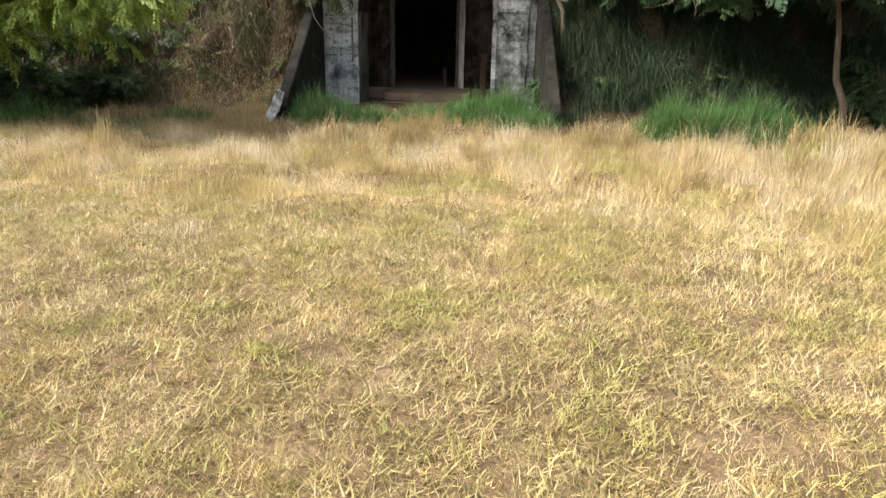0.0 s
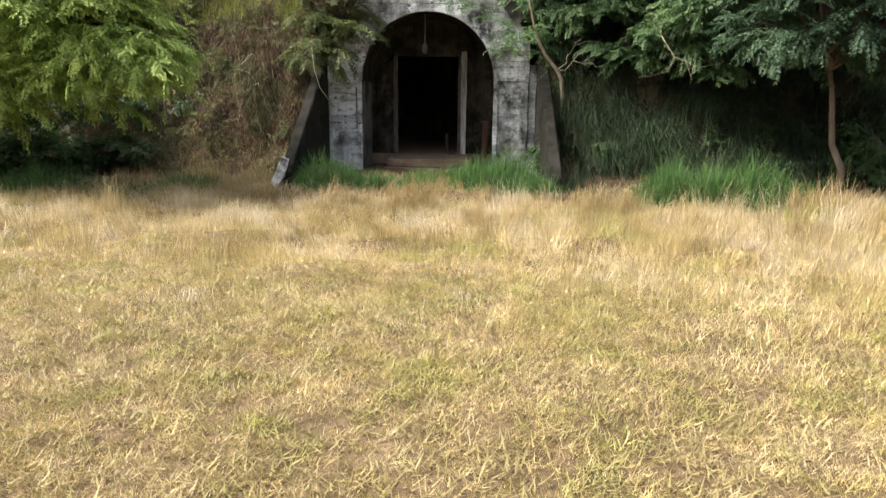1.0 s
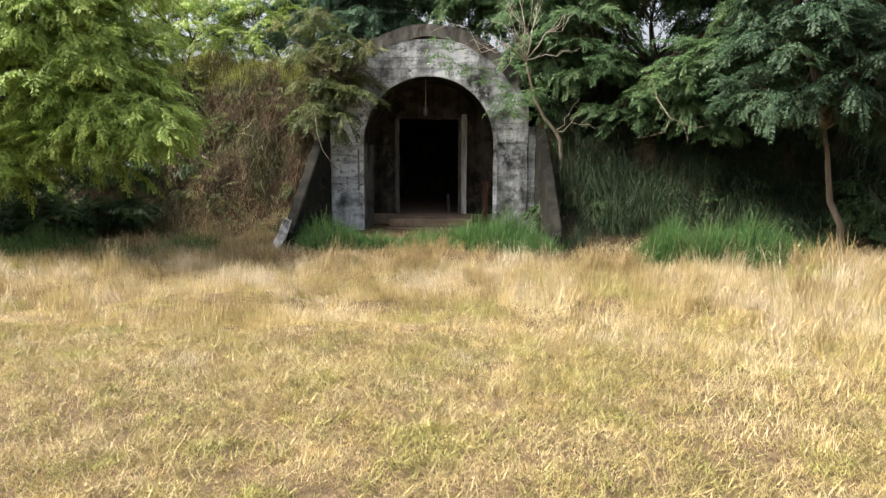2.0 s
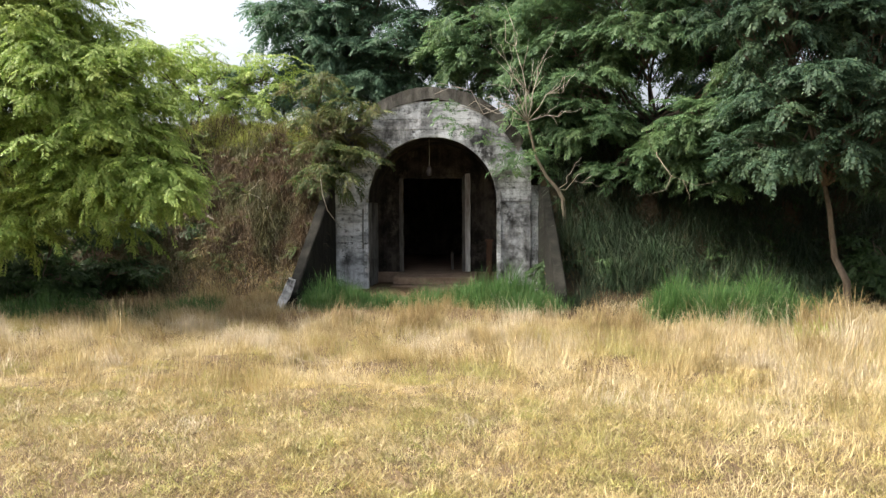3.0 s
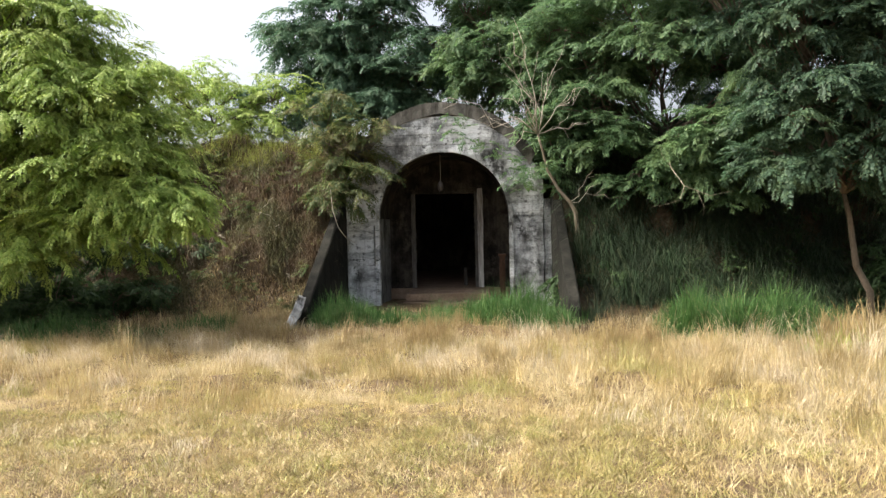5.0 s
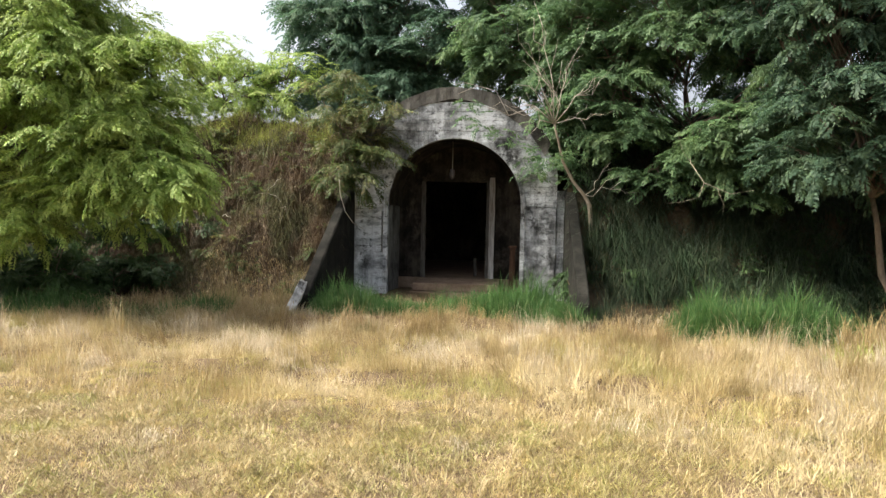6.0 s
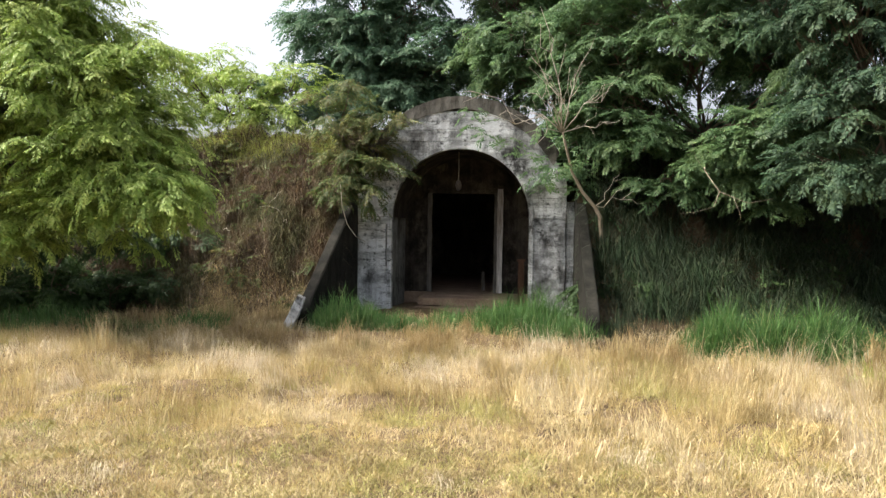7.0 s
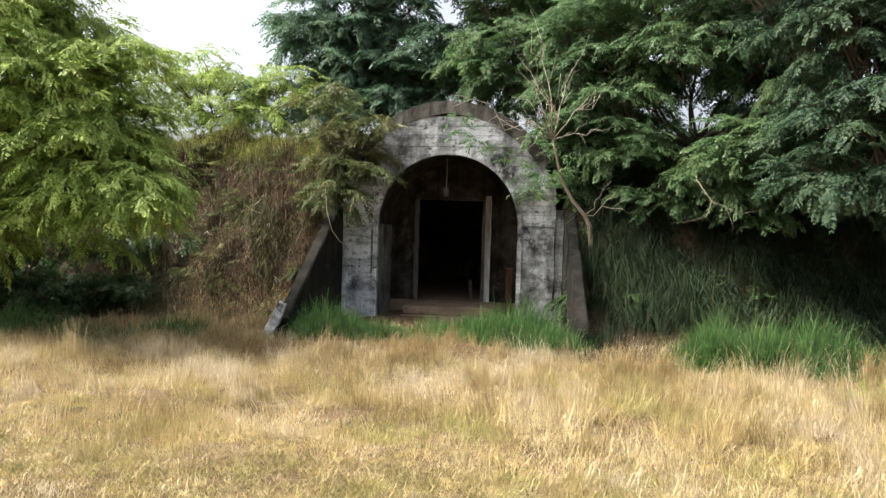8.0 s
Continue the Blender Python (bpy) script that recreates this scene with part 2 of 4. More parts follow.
# the next two greens are darkened to stand for shade under the trees
M_DARKGRASS = plant_material("shade_dark_rank_grass", [(0.0, (0.016, 0.032, 0.016)), (0.7, (0.034, 0.06, 0.029)), (1.0, (0.1, 0.1, 0.05))],
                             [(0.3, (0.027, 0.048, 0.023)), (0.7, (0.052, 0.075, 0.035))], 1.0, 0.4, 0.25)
M_BLADE = plant_material("shade_dark_green_blades", [(0.0, (0.024, 0.05, 0.026)), (0.6, (0.046, 0.084, 0.042)), (0.93, (0.11, 0.15, 0.075)), (1.0, (0.2, 0.17, 0.1))], [(0.3, (0.034, 0.062, 0.03)), (0.7, (0.06, 0.1, 0.046))], 0.6, 0.4, 0.3)
# brown dead grass, with the bank's shade worked into a darker colour
M_DEADGRASS = plant_material("shade_dark_dead_grass", [(0.0, (0.05, 0.03, 0.017)), (0.5, (0.095, 0.062, 0.034)), (0.88, (0.28, 0.2, 0.11)), (1.0, (0.14, 0.165, 0.06))],
                             [(0.4, (0.07, 0.04, 0.022)), (0.5, (0.1, 0.066, 0.035)), (0.56, (0.085, 0.105, 0.038))], 1.0, 0.55, 0.25)


def leaf_material(name, lo, mid, hi, glow=0.45):
    return plant_material(name, [(0.0, lo), (0.55, mid), (0.92, hi), (1.0, tuple(c * 1.1 for c in hi))], [(0.3, lo), (0.5, mid), (0.7, hi)], 0.9, 0.5, glow, 0.6)


M_LEAF_LIGHT = leaf_material("light_feathery_leaves", (0.17, 0.28, 0.055), (0.35, 0.48, 0.11), (0.56, 0.64, 0.2), 0.45)
M_LEAF_DARK = leaf_material("dark_feathery_leaves", (0.07, 0.14, 0.065), (0.115, 0.205, 0.09), (0.195, 0.28, 0.105), 0.5)
M_LEAF_BACK = leaf_material("blue_green_leaves", (0.062, 0.128, 0.085), (0.105, 0.195, 0.118), (0.165, 0.25, 0.135), 0.5)
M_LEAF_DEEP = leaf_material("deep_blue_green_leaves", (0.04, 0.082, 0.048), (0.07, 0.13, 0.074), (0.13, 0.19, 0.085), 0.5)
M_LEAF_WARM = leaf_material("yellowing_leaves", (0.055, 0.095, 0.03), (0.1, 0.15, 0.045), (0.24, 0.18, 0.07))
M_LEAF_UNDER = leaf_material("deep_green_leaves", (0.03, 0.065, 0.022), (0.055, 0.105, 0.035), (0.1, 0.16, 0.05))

# ---- ground and bank ----
def sheet(name, xs, ys, height, keep=None):
    gx, gy = np.meshgrid(xs, ys)
    verts = np.stack([gx, gy, height(gx, gy)], -1).reshape(-1, 3)
    w = len(xs)
    i, j = np.meshgrid(np.arange(w - 1), np.arange(len(ys) - 1))
    a = (j * w + i).ravel()
    if keep is not None:
        a = a[keep((gx[:-1, :-1] + gx[1:, 1:]).ravel() / 2, (gy[:-1, :-1] + gy[1:, 1:]).ravel() / 2)]
    tris = np.concatenate([np.stack([a, a + 1, a + w + 1], 1), np.stack([a, a + w + 1, a + w], 1)])
    return tri_mesh(name, verts, tris, True)


far = [40, 60, 100, 200, 500, 1500, 4000]
axis_x = np.array([-v for v in far[::-1]] + list(np.linspace(-20, 20, 201)) + far, float)
axis_y = np.array([-v for v in far[::-1]] + list(np.linspace(-12, 16, 141)) + [22] + far, float)
ground = part("ground", sheet("ground", axis_x, axis_y, lambda x, y: ground_z(x, y) - 0.3 * ramp(y, 16, 30)), M_SOIL)
tagged(ground, "dry pale soil of the field under straw-coloured grass", "ground", kind="structure")


def mound_height(x, y):
    h = bank_z(x, y)
    dx = np.abs(x - AXIS)
    arc = 1.85 + np.sqrt(np.clip(2.41 ** 2 - dx ** 2, 0, None)) - 0.1
    over = (dx < 2.35) & (y > 16.9)
    return np.where(over, np.maximum(h, arc), h)


bank_x = np.concatenate([np.linspace(-34, -13, 36), np.linspace(-12.8, 12.8, 160), np.linspace(13, 34, 36)])
bank_y = np.concatenate([np.linspace(12.6, 19, 64), np.linspace(19.3, 37, 40)])
bank = part("earth_bank", sheet("earth_bank", bank_x, bank_y, mound_height,
            lambda x, y: ~((x > AXIS - 2.36) & (x < AXIS + 2.5) & (y < 17.2))), M_EARTH)
tagged(bank, "steep brown earth mound heaped against the bunker", "earth bank", kind="structure")

# ---- bunker ----
def arch_profile(half, spring, foot, n=28):
    """Points from the left foot over a round arch to the right foot."""
    pts = [(-half, foot)]
    pts += [(-half * math.cos(math.pi * k / n), spring + half * math.sin(math.pi * k / n)) for k in range(n + 1)]
    return pts + [(half, foot)]


HALF, SPRING, OUT, CROWN_R, CROWN_Z = 1.49, 1.69, 2.24, 2.41, 1.85


def outer_z(dx):
    return CROWN_Z + math.sqrt(max(CROWN_R ** 2 - dx * dx, 0))


def band(bm, inner, outer, y0, y1, rough=0.0):
    """A curved wall between two rows of points of the same number, from y0 to y1."""
    def row(pts, y):
        return [bm.verts.new((AXIS + x, y, z)) for x, z in pts]
    i0, o0, i1, o1 = row(inner, y0), row(outer, y0), row(inner, y1), row(outer, y1)
    for k in range(len(inner) - 1):
        bm.faces.new((i0[k], i0[k + 1], o0[k + 1], o0[k]))
        bm.faces.new((i1[k + 1], i1[k], o1[k], o1[k + 1]))
        bm.faces.new((i0[k + 1], i0[k], i1[k], i1[k + 1]))
        bm.faces.new((o0[k], o0[k + 1], o1[k + 1], o1[k]))
    for k in (0, -1):
        bm.faces.new((i0[k], o0[k], o1[k], i1[k]) if k == 0 else (o0[k], i0[k], i1[k], o1[k]))


bunker = thing("bunker", "abandoned concrete bunker with weathered whitewashed arched portal, overgrown by the bank", "bunker")
N = 40
angles = [math.pi * k / N for k in range(N + 1)]
inner = [(-HALF * math.cos(a), SPRING + HALF * math.sin(a)) for a in angles]
outer = []
for a in angles:
    c, s = -math.cos(a), math.sin(a)
    d = 5.0
    while d > 0.5 and (abs(c * d) > OUT or SPRING + s * d > outer_z(min(abs(c * d), OUT)) - 0.27):
        d -= 0.01
    outer.append((c * d, SPRING + s * d))
PORCH = 2.1                       # depth from the front to the wall with the doorway
bm = bmesh.new()
band(bm, inner, outer, FACE, FACE + PORCH)
arch = part("arch", bm, M_INSIDE, bunker, "sooty arched vault of the porch, coloured darker for its shade, behind a limewashed front")


def course(z0, z1, x_in, x_out, seed):
    """One level course of the arch front between two curved ends, its face uneven and its edges worn."""
    bm = bmesh.new()
    r = random.Random(seed)
    proud = r.uniform(0.018, 0.03)
    levels = [(z0 + 0.001, FACE - 0.012), (z0 + 0.008, FACE - proud), ((z0 + z1) / 2, FACE - proud), (z1 - 0.008, FACE - proud), (z1 - 0.001, FACE - 0.012)]
    cols = max(3, int((x_out((z0 + z1) / 2) - x_in((z0 + z1) / 2)) / 0.09))
    rows = []
    for k, (z, y) in enumerate(levels):
        row = []
        for c in range(cols + 1):
            a, b = x_in(z), x_out(z)
            x = a + (b - a) * c / cols
            n = noise.noise(Vector((x * 3.1, seed * 1.7, z * 4.0))) + 0.6 * noise.noise(Vector((x * 9.0, seed * 0.7, z * 11.0)))
            worn = 0.009 * n if 0 < k < 4 else 0.0
            row.append(bm.verts.new((AXIS + x, y + worn, z + (0.012 * n if k in (1, 3) else 0.0))))
        rows.append(row)
    for r0, r1 in zip(rows, rows[1:]):
        for c in range(cols):
            bm.faces.new((r0[c], r0[c + 1], r1[c + 1], r1[c]))
    return bm


def rise_in(z):
    return math.sqrt(max((HALF + 0.055) ** 2 - (z - SPRING) ** 2, 0.0))


def rise_out(z):
    return min(OUT, math.sqrt(max(CROWN_R ** 2 - (z + 0.27 - CROWN_Z) ** 2, 0.0)))


z, k = SPRING + 0.004, 0
while z < CROWN_Z + CROWN_R - 0.4:
    top = z + (0.235, 0.19, 0.21, 0.175)[k % 4]
    if top < SPRING + HALF + 0.05:
        part("course", course(z, top, rise_in, rise_out, 3 * k + 1), M_FACE, arch)
        part("course", course(z, top, lambda v: -rise_out(v), lambda v: -rise_in(v), 3 * k + 2), M_FACE, arch)
    else:
        part("course", course(z, top, lambda v: -rise_out(v), rise_out, 3 * k), M_FACE, arch)
    z, k = top, k + 1
cap_in, cap_out = [], []
for k in range(N + 1):
    x = -2.08 + 4.16 * k / N
    z = outer_z(abs(x))
    cap_in.append((x * 0.93, z - 0.268 if abs(x) < 2.3 else z))
    cap_out.append((x, z))
bm = bmesh.new()
band(bm, cap_in, cap_out, FACE - 0.05, FACE + PORCH)
bmesh.ops.subdivide_edges(bm, edges=bm.edges[:], cuts=1, use_grid_fill=True)
for v in bm.verts:
    v.co += noise.noise_vector(v.co * 3.0) * 0.03 + noise.noise_vector(v.co * 11.0) * 0.012
part("cap", bm, M_CAP, bunker, "dark mossy concrete coping along the arch")
bm = bmesh.new()
ring_in = [(-(HALF - 0.02) * math.cos(a), SPRING + (HALF - 0.02) * math.sin(a)) for a in angles]
ring_out = [(-(HALF + 0.07) * math.cos(a), SPRING + (HALF + 0.07) * math.sin(a)) for a in angles]
band(bm, [(-HALF + 0.02, -0.3)] + ring_in + [(HALF - 0.02, -0.3)], [(-HALF - 0.07, -0.3)] + ring_out + [(HALF + 0.07, -0.3)], FACE - 0.045, FACE + 0.12)
part("rim", bm, M_FACE, bunker)

# piers laid up in courses, with shallow open joints
COURSES = {-1: [-0.55, 0.12, 0.62, 1.53, SPRING], 1: [-0.55, 0.02, 0.47, 1.13, 1.66, SPRING]}
for side, zs in COURSES.items():
    pier = part("pier", worn_box(AXIS + min(side * (HALF + 0.06), side * (OUT - 0.03)), AXIS + max(side * (HALF + 0.06), side * (OUT - 0.03)),
                                 FACE + 0.04, FACE + PORCH, -0.6, SPRING, 0.2, 0.004), M_PORCH, bunker)
    for k, (z0, z1) in enumerate(zip(zs, zs[1:])):
        a, b = HALF + 0.072, OUT - 0.012 * (k % 2)
        if side < 0 and k == 2:
            a += 0.05                      # a worn slot beside the reveal
        part("block", worn_box(AXIS + min(side * a, side * b), AXIS + max(side * a, side * b), FACE - 0.004 * (k % 3), FACE + 0.2,
                               z0 + 0.003, z1 - 0.003, 0.07, 0.014, k + side), M_FACE, pier)

part("pilaster", worn_box(AXIS + OUT + 0.012, AXIS + OUT + 0.17, FACE + 0.05, FACE + 0.5, -0.55, 2.05, 0.12, 0.01, 15), M_FACE, bunker, "streaked pale edge strip beside the pier")

# wing walls with sloping tops, the tree shade on them put into their colour
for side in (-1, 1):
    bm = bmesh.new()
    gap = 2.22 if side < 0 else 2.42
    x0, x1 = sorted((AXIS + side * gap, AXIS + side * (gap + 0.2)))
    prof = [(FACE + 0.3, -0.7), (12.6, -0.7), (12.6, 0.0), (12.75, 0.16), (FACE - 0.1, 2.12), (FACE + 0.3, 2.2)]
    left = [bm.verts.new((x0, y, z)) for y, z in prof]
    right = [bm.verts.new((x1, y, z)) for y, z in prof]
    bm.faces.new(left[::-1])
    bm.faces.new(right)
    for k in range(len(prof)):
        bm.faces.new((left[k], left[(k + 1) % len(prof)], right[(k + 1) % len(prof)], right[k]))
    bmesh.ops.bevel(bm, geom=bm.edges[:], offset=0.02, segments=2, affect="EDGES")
    part("wing_wall", bm, M_WING, bunker, "brown-grey sloping concrete wing wall, coloured near black for tree shade")

# porch back wall with the doorway, and the chamber behind it; their colour holds the porch shade
BACK = FACE + PORCH
DOOR_L, DOOR_R, DOOR_TOP = -1.85, -0.13, 2.40
bm = bmesh.new()
prof = arch_profile(HALF + 0.15, SPRING, -0.5, 24)
door = [(DOOR_L - AXIS, -0.5)] + [(DOOR_L - AXIS + (DOOR_R - DOOR_L) * k / 24, DOOR_TOP) for k in range(25)] + [(DOOR_R - AXIS, -0.5)]
band(bm, door, prof, BACK, BACK + 0.22)
part("back_wall", bm, M_INSIDE, bunker, "stained plaster wall round the doorway, coloured dark for the porch shade")
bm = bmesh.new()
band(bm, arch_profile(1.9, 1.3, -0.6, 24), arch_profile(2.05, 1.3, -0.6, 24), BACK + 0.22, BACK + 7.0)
part("vault", bm, M_INSIDE, bunker, "sooty vault, coloured darker for its deep shade")
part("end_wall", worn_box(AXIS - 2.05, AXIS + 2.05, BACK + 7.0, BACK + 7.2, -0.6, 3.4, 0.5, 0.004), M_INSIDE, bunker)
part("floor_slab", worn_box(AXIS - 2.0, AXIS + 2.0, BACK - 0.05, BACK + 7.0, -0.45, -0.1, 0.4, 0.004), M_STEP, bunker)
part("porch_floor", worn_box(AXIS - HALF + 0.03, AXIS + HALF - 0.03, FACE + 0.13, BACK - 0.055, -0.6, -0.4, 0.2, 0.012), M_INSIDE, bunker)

steps = thing("entrance_steps", "worn sandy concrete steps before the doorway", "steps")
part("tread", worn_box(-1.86, 0.1, 16.42, BACK - 0.06, -0.25, -0.09, 0.1, 0.014, 3), M_STEP, steps)
part("tread", worn_box(-1.9, 0.2, 16.14, 16.8, -0.5, -0.265, 0.1, 0.016, 4), M_STEP, steps)

frame_door = thing("door_frame", "flaking grey timber posts and lintel of an empty doorway, left post and lintel darkened for shade", "door frame")
part("post", worn_box(DOOR_R - 0.06, DOOR_R + 0.07, BACK - 0.14, BACK - 0.01, -0.09, 2.43, 0.1, 0.014, 5), M_WOOD, frame_door)
part("jamb", worn_box(DOOR_R - 0.14, DOOR_R - 0.065, BACK - 0.02, BACK + 0.2, -0.09, 2.34, 0.12, 0.006, 6), M_DARKWOOD, frame_door)
part("post", worn_box(DOOR_L - 0.04, DOOR_L + 0.07, BACK - 0.14, BACK - 0.01, -0.09, 2.31, 0.1, 0.014, 7), M_DARKWOOD, frame_door)
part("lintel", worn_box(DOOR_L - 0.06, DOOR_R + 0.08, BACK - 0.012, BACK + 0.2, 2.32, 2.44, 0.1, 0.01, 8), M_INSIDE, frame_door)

latch_post = part("latch_post", worn_box(0.34, 0.47, 16.95, 17.08, -0.42, 0.74, 0.08, 0.008, 9), M_RUST)
tagged(latch_post, "short rusty brown post standing in the porch", "post")
part("cap_plate", worn_box(0.31, 0.5, 16.92, 17.11, 0.74, 0.79, 0.06, 0.006, 10), M_RUST, latch_post)

lamp = thing("hanging_lamp", "dusty pendant lamp on a thin cord under the porch arch", "lamp")
bm = bmesh.new()
tube(bm, [(-1.02, 16.7, 3.17), (-1.015, 16.7, 2.8), (-1.02, 16.7, 2.52)], [0.009, 0.008, 0.009], 6)
part("cord", bm, M_TWIG, lamp)
bm = bmesh.new()
tube(bm, [(-1.02, 16.7, 2.54), (-1.02, 16.7, 2.5), (-1.02, 16.7, 2.42), (-1.02, 16.7, 2.34), (-1.02, 16.7, 2.31)], [0.03, 0.055, 0.07, 0.055, 0.02], 10)
part("shade", bm, M_LAMP, lamp, "dusty grey lamp glass")

plank = part("leaning_plank", worn_box(-0.04, 0.04, -0.012, 0.012, 0, 0.5, 0.06, 0.006, 14), M_DARKWOOD)
plank.matrix_world = pose(-0.55, 18.75, -0.1, 14, -5, 15)
tagged(plank, "broken plank standing in the chamber, coloured dark for the shade", "plank")
stub = part("broken_slab", worn_box(-0.07, 0.07, -0.12, 0.12, -0.45, 0.42, 0.06, 0.035, 12), M_FACE)
stub.matrix_world = pose(-3.34, 12.4, -0.1, 0, 24, 10)
tagged(stub, "broken pale concrete slab leaning on the wing wall", "concrete slab")

# ---- trees ----
def leaf_kinds(pairs=5, length=0.22, span=0.085, width=0.02, droop=0.35, kinds=10, seed=1):
    """Several kinds of a feathery compound leaf along +x: narrow leaflets either side of a drooping rib."""
    r = np.random.RandomState(seed)
    out = []
    for _ in range(kinds):
        v = []
        bow = droop * r.uniform(0.5, 1.4)
        for k in range(pairs):
            for side in (-1, 1):
                t = (k + 0.6 + r.uniform(-0.2, 0.2)) / pairs
                foot = np.array((length * t, side * 0.003, -bow * length * t * t))
                s = span * r.uniform(0.75, 1.2) * (0.7 + 1.2 * t * (1 - t))
                a = r.uniform(0.75, 1.15) * (1.05 - 0.4 * t)
                way = np.array((math.cos(a), side * math.sin(a), r.normal(-0.35, 0.12)))
                across = np.array((-side * math.sin(a), math.cos(a), r.normal(0, 0.25))) * width * r.uniform(0.8, 1.2)
                v += [foot + 0.15 * s * way - 0.5 * across, foot + 0.35 * s * way + 0.6 * across, foot + s * way + np.array((0, 0, -0.12 * s))]
        out.append(v)
    return np.array(out), np.arange(6 * pairs).reshape(-1, 3)


def placed(rng, template, root, az, el, roll, scale):
    """One leaf of the template at each root, turned to its own heading."""
    tv, tf = template
    ca, sa, ce, se, cr, sr = np.cos(az), np.sin(az), np.cos(el), np.sin(el), np.cos(roll), np.sin(roll)
    fx = np.stack([ca * ce, sa * ce, se], 1)
    sx = np.stack([-sa, ca, 0 * ca], 1)
    up = np.cross(fx, sx)
    sy = sx * cr[:, None] + up * sr[:, None]
    uz = np.cross(fx, sy)
    k = rng.uniform(*scale, len(root))[:, None, None]
    tv = tv[rng.randint(0, len(tv), len(root))]
    verts = root[:, None, :] + k * (tv[:, :, 0:1] * fx[:, None] + tv[:, :, 1:2] * sy[:, None] + tv[:, :, 2:3] * uz[:, None])
    tris = tf[None] + (np.arange(len(root)) * tv.shape[1])[:, None, None]
    return verts.reshape(-1, 3), tris.reshape(-1, 3)


def fronds(rng, centres, spread, count, flat=0.5, scale=(0.85, 1.5), template=None, upright=0.15):
    """Many leaves in loose tufts round the given centres."""
    c = np.repeat(centres, count, 0)
    sp = np.repeat(spread, count)[:, None]
    off = rng.normal(size=(len(c), 3)) * np.array([1, 1, flat])
    off = off / (1e-6 + np.linalg.norm(off, axis=1, keepdims=True)) * rng.rand(len(c), 1) ** 0.5
    az = np.arctan2(off[:, 1], off[:, 0]) + rng.normal(0, 0.55, len(c))
    el = upright + 0.1 - 0.75 * np.hypot(off[:, 0], off[:, 1]) ** 2 + rng.normal(0, 0.25, len(c))
    return placed(rng, template, c + off * sp, az, el, rng.normal(0, 0.35, len(c)), scale)


def sprays(rng, tips, centre, reach, fans, leaves, template, scale=(0.8, 1.35), sag=0.45):
    """Fan-shaped drooping plates: from each tip several leafy shoots that spread outwards from the crown's middle."""
    n = len(tips)
    out = np.arctan2(tips[:, 1] - centre[1], tips[:, 0] - centre[0]) + rng.normal(0, 0.5, n)
    rise = rng.normal(0.12, 0.22, n)
    base = np.repeat(tips, fans, 0) + rng.normal(0, 0.07, (n * fans, 3)) * np.array([1, 1, 0.6])
    az = np.repeat(out, fans) + np.tile(np.linspace(-1.15, 1.15, fans), n) + rng.normal(0, 0.2, n * fans)
    el = np.repeat(rise, fans) + rng.normal(0, 0.1, n * fans)
    long = np.repeat(reach, fans) * rng.uniform(0.6, 1.35, n * fans)
    m = n * fans
    t = np.tile(np.linspace(0.12, 1.0, leaves), m) + rng.normal(0, 0.03, m * leaves)
    side = np.tile(np.where(np.arange(leaves) % 2, 1.0, -1.0), m)
    A, E, L, B = np.repeat(az, leaves), np.repeat(el, leaves), np.repeat(long, leaves), np.repeat(base, leaves, 0)
    root = B + np.stack([np.cos(A) * np.cos(E) * t, np.sin(A) * np.cos(E) * t, np.sin(E) * t - sag * t * t], 1) * L[:, None]
    heading = A + side * (1.1 - 0.75 * t) + rng.normal(0, 0.2, len(t))
    tilt = E - 1.1 * sag * t - 0.12 + rng.normal(0, 0.18, len(t))
    return placed(rng, template, root, heading, tilt, rng.normal(0, 0.25, len(t)), scale)


FROND = leaf_kinds(5, 0.21, 0.08, 0.036, seed=2)
FROND_FINE = leaf_kinds(6, 0.2, 0.07, 0.027, seed=1)
FROND_BIG = leaf_kinds(5, 0.27, 0.1, 0.045, seed=3)


def bend(rng, a, b, n=5, sag=0.12):
    a, b = np.array(a, float), np.array(b, float)
    d = np.linalg.norm(b - a)
    pts = [a + (b - a) * k / n for k in range(n + 1)]
    for k in range(1, n):
        pts[k] = pts[k] + rng.normal(0, sag * d / n, 3) + np.array([0, 0, 0.25 * sag * d * math.sin(math.pi * k / n)])
    return [tuple(p) for p in pts]


